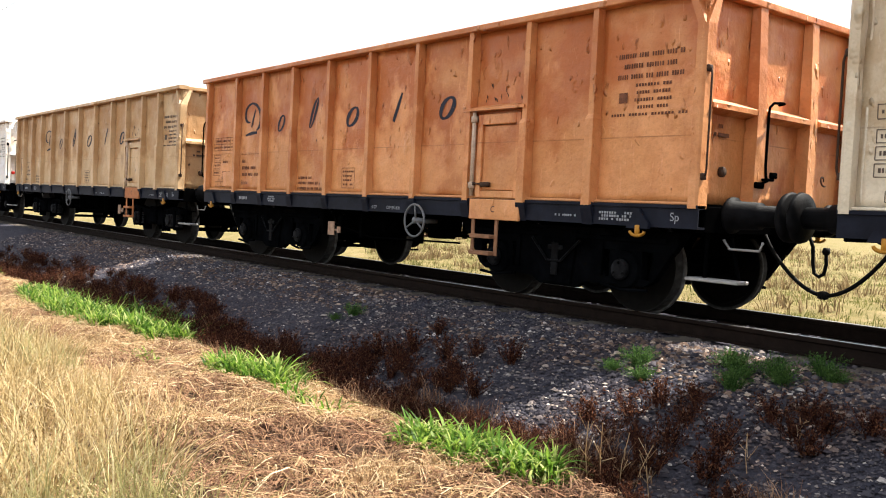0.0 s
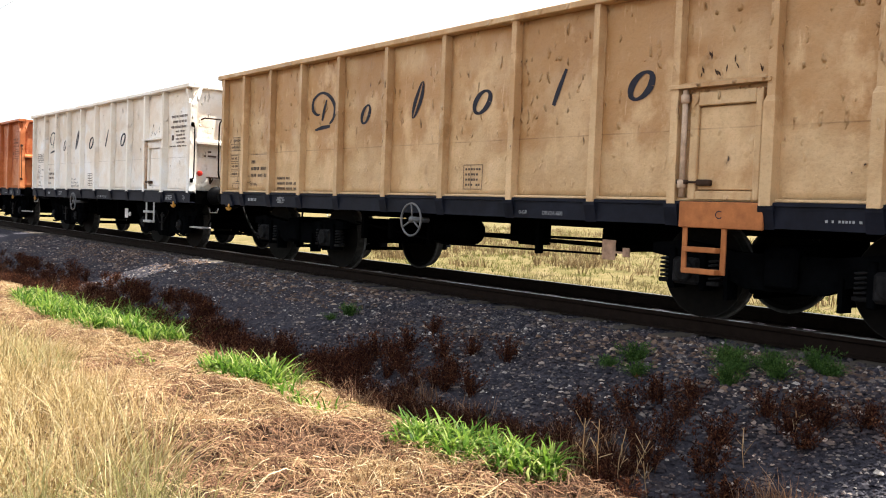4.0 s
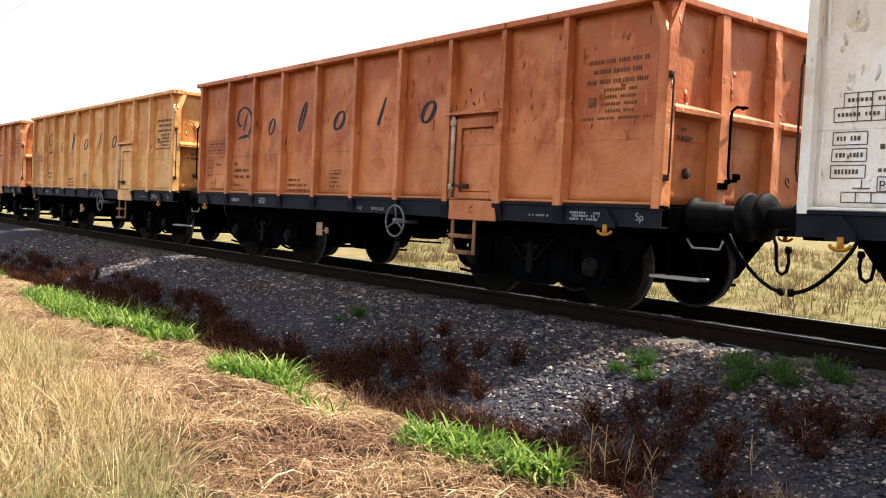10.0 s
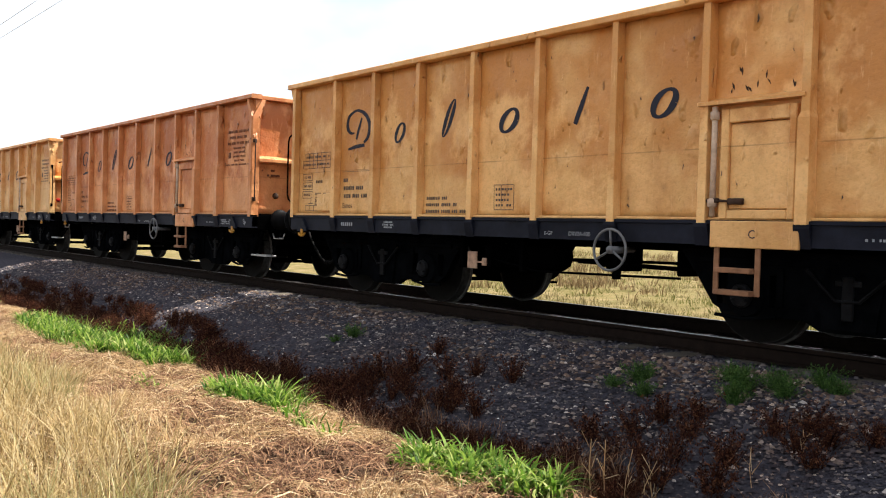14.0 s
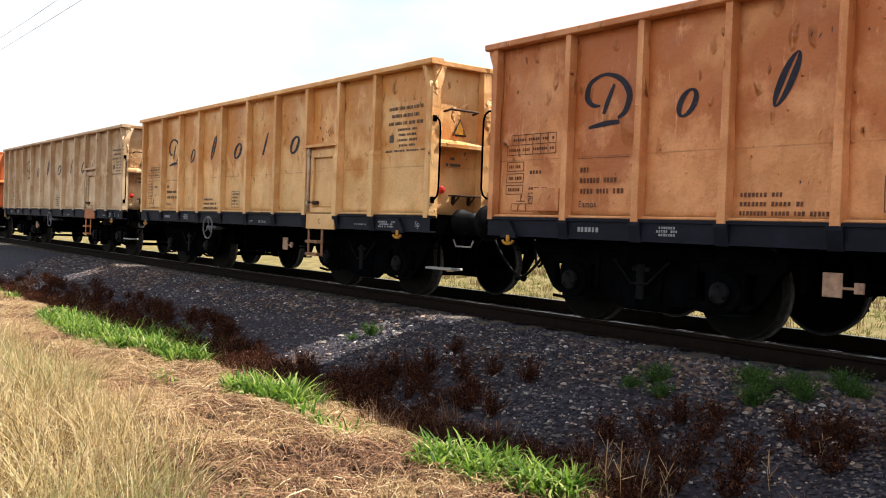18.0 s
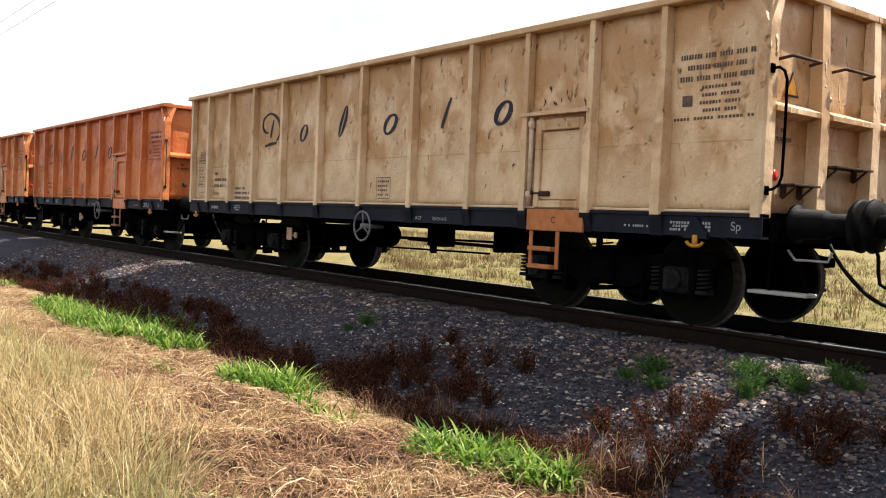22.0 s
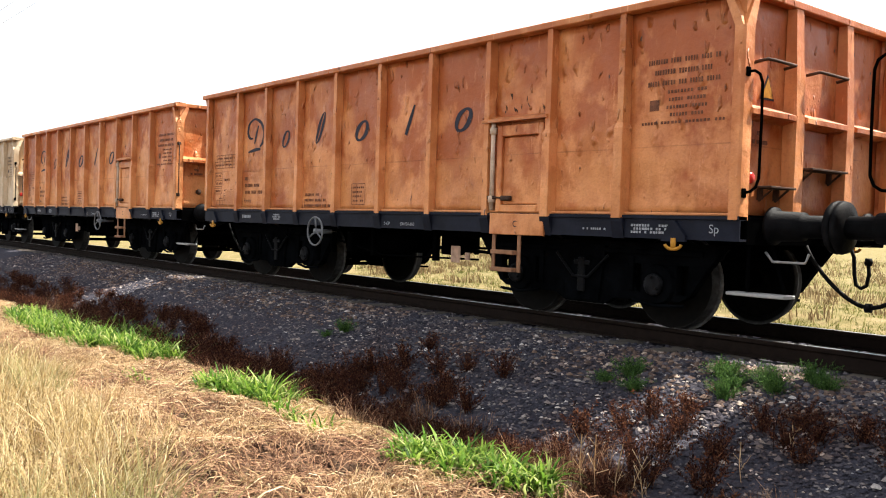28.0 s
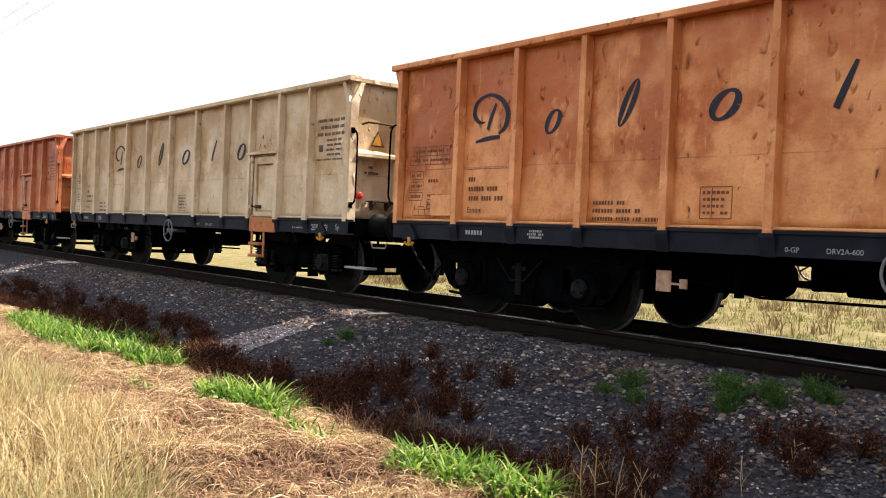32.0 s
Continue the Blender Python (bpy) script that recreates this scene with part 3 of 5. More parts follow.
def corner_post_mesh(bm):
    """Angle post at the right near corner; braces fork from its head."""
    prism(bm, [(0.0, -SKIN + 0.06), (0.0, -B + 0.02), (-0.02, -B), (-0.10, -B), (-0.10, -SKIN + 0.02), (-0.04, -SKIN + 0.02), (-0.04, -SKIN + 0.06)], 2, ZS - 0.03, 2.72)


def brace_mesh(bm, foot, head):
    A = [bm.verts.new(p) for p in foot]
    C = [bm.verts.new(p) for p in head]
    for k in range(4):
        bm.faces.new((A[k], A[(k + 1) % 4], C[(k + 1) % 4], C[k]))
    bm.faces.new(A[::-1])
    bm.faces.new(C)
    bmesh.ops.recalc_face_normals(bm, faces=bm.faces[:])


def side_brace_mesh(bm):
    yb, yf = -SKIN + 0.02, -B
    brace_mesh(bm, [(-0.10, yf, 2.72), (-0.02, yf, 2.72), (-0.02, yb, 2.72), (-0.10, yb, 2.72)], [(-0.22, yf, ZT), (-0.15, yf, ZT), (-0.15, yb, ZT), (-0.22, yb, ZT)])


def end_brace_mesh(bm):
    brace_mesh(bm, [(-0.10, -B + 0.02, 2.72), (0.0, -B + 0.02, 2.72), (0.0, -SKIN + 0.06, 2.72), (-0.10, -SKIN + 0.06, 2.72)],
               [(-0.12, -B + 0.19, ZT), (-0.03, -B + 0.19, ZT), (-0.03, -B + 0.26, ZT), (-0.12, -B + 0.26, ZT)])


def corner_plate_mesh(bm):
    box(bm, -0.135, -0.045, -SKIN - 0.005, -SKIN + 0.085, 2.70, ZT)


def straight_post_mesh(bm):
    """Angle post at the far corner of an end; a bracket carries the overhanging rail."""
    prism(bm, [(0.0, SKIN - 0.06), (0.0, B - 0.02), (-0.02, B), (-0.10, B), (-0.10, SKIN - 0.02), (-0.04, SKIN - 0.02), (-0.04, SKIN - 0.06)], 2, ZS - 0.03, ZT)


def rail_bracket_mesh(bm):
    prism(bm, [(0.001, ZT - 0.20), (0.075, ZT - 0.03), (0.075, ZT), (0.001, ZT)], 1, B - 0.085, B - 0.025)


def top_rail_mesh(bm, hl):
    prism(bm, [(-B - 0.02, ZT), (-B - 0.035, ZT + 0.01), (-B - 0.035, ZR - 0.01), (-B - 0.02, ZR), (-SKIN + 0.07, ZR), (-SKIN + 0.07, ZT)], 0, -hl - 0.09, hl + 0.03)


def end_rail_mesh(bm):
    box(bm, -0.14, -0.035, -SKIN + 0.012, SKIN - 0.012, ZT + 0.002, ZR - 0.003, 0.008)


def solebar_mesh(bm, hl):
    prism(bm, [(-B + 0.03, ZB), (-B + 0.03, ZS - 0.035), (-B + 0.008, ZS - 0.03), (-B + 0.008, ZS), (-SKIN + 0.05, ZS), (-SKIN + 0.05, ZS - 0.03), (-B + 0.045, ZS - 0.04), (-B + 0.045, ZB + 0.02), (-SKIN + 0.05, ZB + 0.02), (-SKIN + 0.05, ZB)], 0, -hl, hl)


def headstock_mesh(bm):
    box(bm, -0.12, 0.0, -SKIN + 0.052, SKIN - 0.052, ZB - 0.03, ZS - 0.003, 0.008)


def floor_mesh(bm, hl):
    box(bm, -hl + 0.10, hl - 0.10, -SKIN + 0.03, SKIN - 0.03, ZS - 0.06, ZS + 0.02)
    for y in (-0.55, 0.55):
        box(bm, -hl + 0.13, hl - 0.13, y - 0.06, y + 0.06, 0.80, ZS - 0.061)
    for k in range(9):
        x = -hl + 0.5 + (2 * hl - 1) * k / 8
        box(bm, x - 0.05, x + 0.05, -SKIN + 0.06, SKIN - 0.06, 0.90, ZS - 0.062)


def door_leaf_mesh(bm, x0, x1):
    box(bm, x0 + 0.24, x1 - 0.15, -SKIN - 0.04, -SKIN - 0.018, ZS + 0.10, 1.93, 0.008)


def door_frame_mesh(bm, x0, x1):
    y0, y1 = -SKIN - 0.075, -SKIN + 0.0
    box(bm, x0 + 0.16, x0 + 0.24, y0, y1, ZS + 0.012, 2.06, 0.008)
    box(bm, x1 - 0.15, x1 - 0.085, y0, y1, ZS + 0.012, 2.06, 0.008)
    box(bm, x0 + 0.241, x1 - 0.151, y0, y1, 1.94, 2.06, 0.008)
    box(bm, x0 + 0.241, x1 - 0.151, y0, y1, ZS + 0.012, ZS + 0.09, 0.008)


def lintel_mesh(bm, x0, x1):
    prism(bm, [(-SKIN, 2.17), (-B - 0.03, 2.13), (-B - 0.03, 2.10), (-SKIN, 2.10)], 0, x0 - 0.06, x1 + 0.0)


def hinge_rod_mesh(bm, x0):
    rod(bm, [(x0 + 0.10, -SKIN - 0.075, ZS + 0.03), (x0 + 0.10, -SKIN - 0.075, 2.09)], 0.026, 8)
    for z in (ZS + 0.12, 1.98):
        lathe(bm, [(z - 0.01, 0.028), (z, 0.042), (z + 0.06, 0.042), (z + 0.07, 0.028)], (x0 + 0.10, -SKIN - 0.075, 0), "z", 10)


def latch_mesh(bm, x0):
    box(bm, x0 + 0.05, x0 + 0.17, -SKIN - 0.10, -SKIN - 0.05, 1.25, 1.29, 0.006)
    box(bm, x0 + 0.26, x0 + 0.40, -SKIN - 0.10, -SKIN - 0.045, 1.235, 1.29, 0.008)
    rod(bm, [(x0 + 0.17, -SKIN - 0.085, 1.27), (x0 + 0.27, -SKIN - 0.085, 1.265)], 0.012, 6)


def step_plate_mesh(bm, x0, x1):
    box(bm, x0 + 0.10, x1 - 0.02, -B - 0.008, -B + 0.029, ZB - 0.02, ZS - 0.005, 0.006)


def steps_mesh(bm, x0):
    for x in (x0 + 0.16, x0 + 0.56):
        box(bm, x - 0.025, x + 0.025, -B + 0.01, -B + 0.03, 0.46, ZB + 0.05, 0.004)
    for z in (0.46, 0.65):
        box(bm, x0 + 0.186, x0 + 0.534, -B - 0.06, -B + 0.06, z, z + 0.045, 0.006)


def handwheel_mesh(bm):
    ring = [(0.20 * math.cos(a), -B - 0.05, 0.20 * math.sin(a)) for a in (2 * math.pi * i / 28 for i in range(28))]
    rod(bm, ring, 0.014, 6, True)
    for k in range(3):
        a = math.pi / 2 + k * 2 * math.pi / 3
        rod(bm, [(0, -B - 0.03, 0), (0.19 * math.cos(a), -B - 0.05, 0.19 * math.sin(a))], 0.012, 6)
    lathe(bm, [(-B - 0.06, 0.04), (-B + 0.3, 0.03)], (0, 0, 0), "y", 10)


def hook_mesh(bm):
    """Anchor-shaped towing hook: a stem and two upturned arms."""
    pts = [(0.115 * math.cos(a), -B - 0.02, -0.05 + 0.055 * math.sin(a)) for a in (math.pi + math.pi * i / 8 for i in range(9))]
    rod(bm, pts, 0.022, 6)
    box(bm, -0.035, 0.035, -B - 0.035, -B + 0.0, -0.10, 0.03, 0.008)


def bracket_mesh(bm):
    """Corner plate above the towing hook."""
    prism(bm, [(-0.16, 0.0), (0.10, 0.0), (0.10, 0.05), (-0.02, 0.19), (-0.06, 0.19)], 1, -B - 0.01, -B + 0.028)


def tank_mesh(bm):
    lathe(bm, [(-0.45, 0.05), (-0.43, 0.14), (-0.38, 0.17), (0.38, 0.17), (0.43, 0.14), (0.45, 0.05)], (0, 0, 0), "x", 16)


def rigging_mesh(bm, hl):
    L = hl - OVER - 1.2
    rod(bm, [(-L, -0.45, 0.66), (L, -0.35, 0.60)], 0.02, 6)
    rod(bm, [(-L * 0.8, -1.1, 0.72), (-L * 0.1, -1.15, 0.52), (L * 0.8, -1.1, 0.55)], 0.014, 6)
    for x in (-L * 0.7, -L * 0.2, L * 0.45):
        box(bm, x - 0.03, x + 0.03, -1.2, -1.12, 0.50, ZB + 0.02, 0.005)
    box(bm, L * 0.1, L * 0.1 + 0.3, -0.5, -0.2, 0.55, 0.84, 0.02)
    box(bm, -L * 0.5, -L * 0.5 + 0.1, -1.2, 0.2, 0.52, 0.80, 0.02)


def foot_rail_mesh(bm):
    """Shunter's tread below the headstock corner."""
    box(bm, -0.17, 0.38, -1.30, -1.12, 0.42, 0.45, 0.006)


def foot_bar_mesh(bm):
    rod(bm, [(-0.02, -1.2, 0.45), (-0.02, -1.2, 0.88)], 0.02, 6)
    rod(bm, [(0.30, -1.15, 0.45), (-0.05, -0.8, 0.88)], 0.016, 6)


def grip_mesh(bm):
    rod(bm, [(0.02, -1.0, 0.80), (0.1, -1.02, 0.72), (0.40, -1.02, 0.72), (0.42, -1.0, 0.80)], 0.012, 6)


def writing(bm, kind, x0, x1, rng):
    if kind == "table":
        zt = 2.02
        frame_box(bm, x0 + 0.22, x1 - 0.22, zt - 0.11, zt)
        frame_box(bm, x0 + 0.14, x1 - 0.22, zt - 0.22, zt - 0.11)
        for i in range(1, 6):
            x = x0 + 0.22 + (x1 - x0 - 0.44) * i / 6
            stroke(bm, [(x, zt - 0.22), (x, zt)], [0.01, 0.01], 3)
        bars(bm, x0 + 0.25, x1 - 0.24, zt - 0.055, 0.034, 18, 0, rng)
        bars(bm, x0 + 0.17, x1 - 0.24, zt - 0.165, 0.034, 22, 0, rng)
        for z in (zt - 0.40, zt - 0.53, zt - 0.66):
            frame_box(bm, x0 + 0.14, x0 + 0.42, z, z + 0.10)
            bars(bm, x0 + 0.17, x0 + 0.40, z + 0.05, 0.042, 8, 0, rng)
        bars(bm, x0 + 0.52, x0 + 0.78, zt - 0.42, 0.045, 5, 0, rng)
        bars(bm, x0 + 0.52, x0 + 0.80, zt - 0.60, 0.03, 7, 0, rng)
        frame_box(bm, x0 + 0.52, x0 + 0.86, zt - 0.76, zt - 0.65)
        stroke(bm, [(x0 + 0.68, zt - 0.76), (x0 + 0.68, zt - 0.65)], [0.01, 0.01], 3)
        frame_box(bm, x0 + 0.24, x0 + 0.60, 1.17, 1.25)
        for i in (1, 2):
            stroke(bm, [(x0 + 0.24 + 0.12 * i, 1.17), (x0 + 0.24 + 0.12 * i, 1.25)], [0.01, 0.01], 3)
        stroke(bm, [(x0 + 0.33, 1.28), (x0 + 0.47, 1.28)], [0.01, 0.01], 3)
        stroke(bm, [(x0 + 0.40, 1.28), (x0 + 0.40, 1.35)], [0.01, 0.01], 3)
    elif kind == "number":
        for z, w, n in ((1.60, 0.14, 3), (1.49, 0.56, 12), (1.38, 0.60, 13)):
            bars(bm, x0 + 0.16, x0 + 0.16 + w, z, 0.06, n, 0, rng)
        stroke(bm, [(x0 + 0.12, 1.72), (x0 + 0.8, 1.72)], [0.006, 0.006], 4)
    elif kind == "station":
        for z, w, n in ((1.33, 0.42, 11), (1.25, 0.62, 16), (1.17, 0.84, 24)):
            bars(bm, x0 + 0.12, x0 + 0.12 + w, z, 0.045, n, 0, rng)
    elif kind == "grid":
        frame_box(bm, x0 + 0.34, x0 + 0.66, 1.19, 1.47)
        for z in (1.24, 1.30, 1.36, 1.42):
            bars(bm, x0 + 0.37, x0 + 0.64, z, 0.03, 6, 0, rng)
        stroke(bm, [(x0 + 0.46, 1.19), (x0 + 0.46, 1.47)], [0.008, 0.008], 4)
    elif kind == "notice":
        c = (x0 + x1) / 2 + 0.03
        for z, w, n in ((2.52, 0.78, 27), (2.42, 0.62, 21), (2.32, 0.78, 27)):
            bars(bm, c - w / 2, c + w / 2, z, 0.052, n, 0, rng)
        for z, w, n in ((2.235, 0.42, 12), (2.165, 0.40, 12), (2.095, 0.44, 13), (2.025, 0.36, 11)):
            bars(bm, c - w / 2 + 0.05, c + w / 2 + 0.05, z, 0.036, n, 0, rng)
        stroke(bm, [(c - 0.36, 2.12), (c - 0.25, 2.12)], [0.10, 0.10], 2)
        bars(bm, c - 0.45, c + 0.45, 1.955, 0.03, 24, 0, rng)


def rust_marks(bm, x0, x1, rng):
    """Short rusty knocks in the plate above the door, where the load was beaten loose."""
    for _ in range(11):
        x, z = rng.uniform(x0 + 0.16, x1 - 0.14), 2.20 + 0.42 * rng.random() ** 2.2
        h, d = rng.uniform(0.02, 0.075), rng.uniform(-0.035, 0.02)
        stroke(bm, [(x, z), (x + d * 0.4, z + h * 0.5), (x + d, z + h)], [0.006, rng.uniform(0.012, 0.028), 0.004], 2, 0.004)


def chalk(bm, x0, x1, z0, z1, rows, cols, rng):
    """White lettering on the sole bar."""
    y = -B + 0.024
    for r in range(rows):
        for c in range(cols):
            if rng.random() < 0.85:
                xa = x0 + (x1 - x0) * (c + 0.1) / cols
                xb = x0 + (x1 - x0) * (c + rng.uniform(0.7, 0.95)) / cols
                za = z0 + (z1 - z0) * (r + 0.15) / rows
                zb = z0 + (z1 - z0) * (r + 0.85) / rows
                bm.faces.new([bm.verts.new(p) for p in ((xa, y, za), (xb, y, za), (xb, y, zb), (xa, y, zb))])


def words(key, text, size):
    """Flat lettering from the built-in font, standing upright and facing the near side."""
    if key not in MESHES:
        cu = bpy.data.curves.new(key, "FONT")
        cu.body, cu.size = text, size
        tmp = bpy.data.objects.new(key, cu)
        me = bpy.data.meshes.new_from_object(tmp)
        bpy.data.objects.remove(tmp)
        me.transform(Matrix.Rotation(radians(90), 4, "X"))
        me.materials.clear()
        me.materials.append(None)
        MESHES[key] = me
    return MESHES[key]


def make_wagon(kind, paint, pale, label, wheel_x, sign_x, frame_steps, readable=False, small_ink=INK, ladder=False):
    spec = TYPES[kind]
    hl, posts, first, door = spec["hl"], spec["posts"], spec["first"], spec["door"]
    edges = [-hl + 0.09, *posts, hl - 0.09]
    wagon = tagged(new("freight_wagon"), label, "freight wagon", "wagons of the train")
    K = lambda *k: k + (kind,)
    rng = random.Random(7)
    steps_paint = frame_steps
    plate_paint = BLUE if readable else frame_steps if kind == "long" else paint
    for turn in (None, TURNED):
        for i, (x0, x1) in enumerate(zip(edges, edges[1:])):
            part("panel", shared(K("panel", i), lambda bm: panel_mesh(bm, x0, x1, ZS, ZT), True), paint, wagon, at=turn)
        for i, x in enumerate(posts):
            cut = 1.93 if i > door else None
            part("post", shared(K("post", i), lambda bm: post_mesh(bm, x, cut)), pale, wagon, at=turn)
            part("gusset", shared(K("gusset", i), lambda bm: gusset_mesh(bm, x)), BLUE, wagon, at=turn)
        part("foot_strip", shared(K("foot_strip"), lambda bm: box(bm, -hl + 0.02, hl - 0.02, -SKIN - 0.055, -SKIN - 0.03, ZS + 0.002, ZS + 0.028, 0.006)), pale, wagon, at=turn)
        part("top_rail", shared(K("top_rail"), lambda bm: top_rail_mesh(bm, hl)), pale, wagon, at=turn)
        part("solebar", shared(K("solebar"), lambda bm: solebar_mesh(bm, hl)), BLUE, wagon, "dark navy sole bar", at=turn)
        # right-hand end of each side, turned for the other end
        E = pose(hl, 0, 0) if turn is None else pose(-hl, 0, 0, 0, 0, 180)
        corner = part("corner_post", shared("corner_post", corner_post_mesh), pale, wagon, at=E)
        part("brace", shared("side_brace", side_brace_mesh), pale, corner)
        part("brace", shared("end_brace", end_brace_mesh), pale, corner)
        part("corner_plate", shared("corner_plate", corner_plate_mesh), pale, corner)
        corner = part("corner_post", shared("straight_post", straight_post_mesh), pale, wagon, at=E)
        part("bracket", shared("rail_bracket", rail_bracket_mesh), pale, corner)
        wall = part("end_wall", shared("end_wall", end_wall_mesh, True), paint, wagon, at=E)
        for y in (-0.47, 0.47):
            part("end_post", shared(("end_post", y), lambda bm: end_post_mesh(bm, y)), pale, wall)
        for j, (ya, yb) in enumerate(((-1.28, -0.565), (-0.375, 0.375), (0.565, 1.28))):
            part("ledge", shared(("ledge", j), lambda bm: ledge_mesh(bm, ya, yb)), paint, wall)
        if ladder == (turn is None):
            for j in (1, -1):
                part("handrail", shared(("handrail", j), lambda bm: handrail_mesh(bm, j), True), BLACK, wall, "bent dark steel handrail")
            for j, (ya, yb, z) in enumerate(((-1.16, -0.70, 2.44), (-0.28, 0.25, 2.44))):
                part("rung", shared(("rung", j), lambda bm: rung_mesh(bm, ya, yb, z), True), RUSTDARK, wall)
            for j, (ya, yb, z) in enumerate(((-1.02, -0.60, 1.36), (-0.34, 0.34, 1.56))):
                part("tread", shared(("tread", j), lambda bm: tread_mesh(bm, ya, yb, z)), RUSTDARK, wall, "rust-brown step shelf")
            part("lamp_socket", shared("lamp_socket", lamp_spot_mesh, True), RED, wall, "small round red marker", at=pose(0, -1.17, 1.44))
            yw = 0.0 if readable else -0.86
            part("warning_plate", shared("warning_plate", lambda bm: warning_mesh(bm, 1.0)), YELLOW, wall, "small yellow warning triangle", at=pose(-0.112, yw, 2.24))
            part("warning_border", shared("warning_border", lambda bm: warning_mesh(bm, 1.25)), INK, wall, at=pose(-0.116, yw, 2.24))
        else:
            for j in (1, -1):
                part("corner_grab", shared(("corner_grab", j), lambda bm: corner_grab_mesh(bm, j), True), RUSTDARK, wall, "thin dark vertical grab bar")
            part("handrail", shared("post_handle", post_handle_mesh, True), BLACK, wall, "bent dark steel handle with a lamp bracket")
            part("lamp_socket", shared("lamp_socket", lamp_spot_mesh, True), RUSTDARK, wall, "small rusty round socket", at=pose(-0.06, -0.90, 1.43))
            part("ring", shared("wall_ring", wall_ring_mesh, True), RUSTDARK, wall, at=pose(0, 0.86, 1.44))
        part("stencilled_note", shared("end_note", end_note_mesh), small_ink, wall, at=pose(-0.112, -1.05, 1.80), kind="stuff")
        part("end_rail", shared("end_rail", end_rail_mesh), paint, wagon, at=E)
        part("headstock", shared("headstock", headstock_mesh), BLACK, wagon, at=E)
        for y in (-0.875, 0.875):
            bf = part("buffer", shared("buffer", buffer_mesh, True), CASING, wagon, at=E @ pose(0, y, 1.03))
            part("buffer_head", shared("buffer_head", head_mesh, True), CASING, bf)
        part("coupling", shared("coupling", coupling_mesh, True), BLACK, wagon, at=E)
        for y in (-0.32, 0.32):
            loop = (y < 0) == (turn is None)
            part("air_hose", shared(("air_hose", y, loop), lambda bm: hose_mesh(bm, y, loop), True), RUBBER, wagon, "black rubber brake hose", at=E)
        part("shunter_step", shared("shunter_step", foot_rail_mesh), GREYSTEEL, wagon, at=E)
        part("step_bar", shared("step_bar", foot_bar_mesh), BLACK, wagon, at=E)
        part("grip", shared("grip", grip_mesh, True), GREYSTEEL, wagon, at=E)
        for s, hx in ((1, hl - 0.62), (-1, -hl + 0.42)):
            hk = part("bracket", shared("bracket", bracket_mesh), BLUE, wagon, at=(turn or Matrix()) @ pose(hx, 0, ZB - 0.02))
            part("towing_hook", shared("towing_hook", hook_mesh, True), YELLOW, hk, "ochre yellow towing hook", at=pose(-0.02, -0.35, 0.01) @ Matrix.Diagonal((0.75, 0.75, 0.75, 1)))
        # door with its frame, steps and wheel
        x0, x1 = edges[door + 1], edges[door + 2]
        dr = part("door", shared(K("door"), lambda bm: door_leaf_mesh(bm, x0, x1)), paint, wagon, at=turn)
        part("door_frame", shared(K("door_frame"), lambda bm: door_frame_mesh(bm, x0, x1)), paint, dr)
        part("lintel", shared(K("lintel"), lambda bm: lintel_mesh(bm, x0, x1)), pale, dr)
        part("rust_knocks", shared(K("rust_knocks"), lambda bm: rust_marks(bm, x0, x1, rng)), RUSTDARK, dr, "dark rusty knock marks", kind="stuff")
        part("hinge_rod", shared(K("hinge_rod"), lambda bm: hinge_rod_mesh(bm, x0), True), HINGE, dr, "pale worn hinge rod")
        part("latch", shared(K("latch"), lambda bm: latch_mesh(bm, x0), True), RUSTDARK, dr)
        part("step_plate", shared(K("step_plate"), lambda bm: step_plate_mesh(bm, x0, x1)), plate_paint, wagon, at=turn)
        part("plate_letter", words("plate_letter", "C", 0.10), INK, wagon, at=(turn or Matrix()) @ pose((x0 + x1) / 2, -B - 0.011, 0.95))
        part("corner_letters", words("corner_letters", "Sp", 0.11), CHALK, wagon, at=(turn or Matrix()) @ pose(hl - 0.30, -B + 0.024, 0.95))
        part("boarding_step", shared(K("steps"), lambda bm: steps_mesh(bm, x0)), steps_paint, wagon, "two-rung boarding step", at=turn)
        part("handwheel", shared("handwheel", handwheel_mesh, True), WORNSTEEL, wagon, "three-spoked brake handwheel", at=(turn or Matrix()) @ pose(wheel_x, 0, 0.80))
        part("brake_rigging", shared(K("brake_rigging"), lambda bm: rigging_mesh(bm, hl)), BLACK, wagon, at=turn)
        # lettering
        for k in range(6):
            xa, xb = edges[first + k], edges[first + k + 1]
            xm = (xa + xb) / 2 + 0.01
            part("painted_shape", shared(K("painted_shape", k), lambda bm: emblem(bm, k, xm)), INK, wagon, "slanting dark blue-black painted shape", at=turn)
        last = len(edges) - 2
        for name, bay in (("table", 0), ("number", 1), ("station", 3 if first == 1 else 2), ("grid", first + 3), ("notice", last)):
            if readable and name == "station":
                continue
            xa, xb = edges[bay], edges[bay + 1]
            part("stencilled_" + name, shared(K("stencil", name), lambda bm: writing(bm, name, xa, xb, rng)), small_ink, wagon, at=turn, kind="stuff")
        for j, (xa, xb, za, zb, r, c) in enumerate(((edges[1] + 0.2, edges[1] + 0.5, 0.95, 1.02, 1, 6), (edges[2] + 0.25, edges[2] + 0.5, 0.94, 1.04, 3, 9),
                                                    (edges[first + 4] + 0.345, edges[first + 4] + 0.455, 0.925, 0.97, 1, 1), (edges[last - 1] + 0.5, edges[last - 1] + 0.8, 0.945, 0.975, 1, 11),
                                                    (edges[last] + 0.15, edges[last] + 0.6, 0.925, 1.02, 3, 14))):
            part("white_stencil", shared(K("white_stencil", j), lambda bm: chalk(bm, xa, xb, za, zb, r, c, rng)), CHALK, wagon, at=turn, kind="stuff")
        xa = edges[1] + 0.16
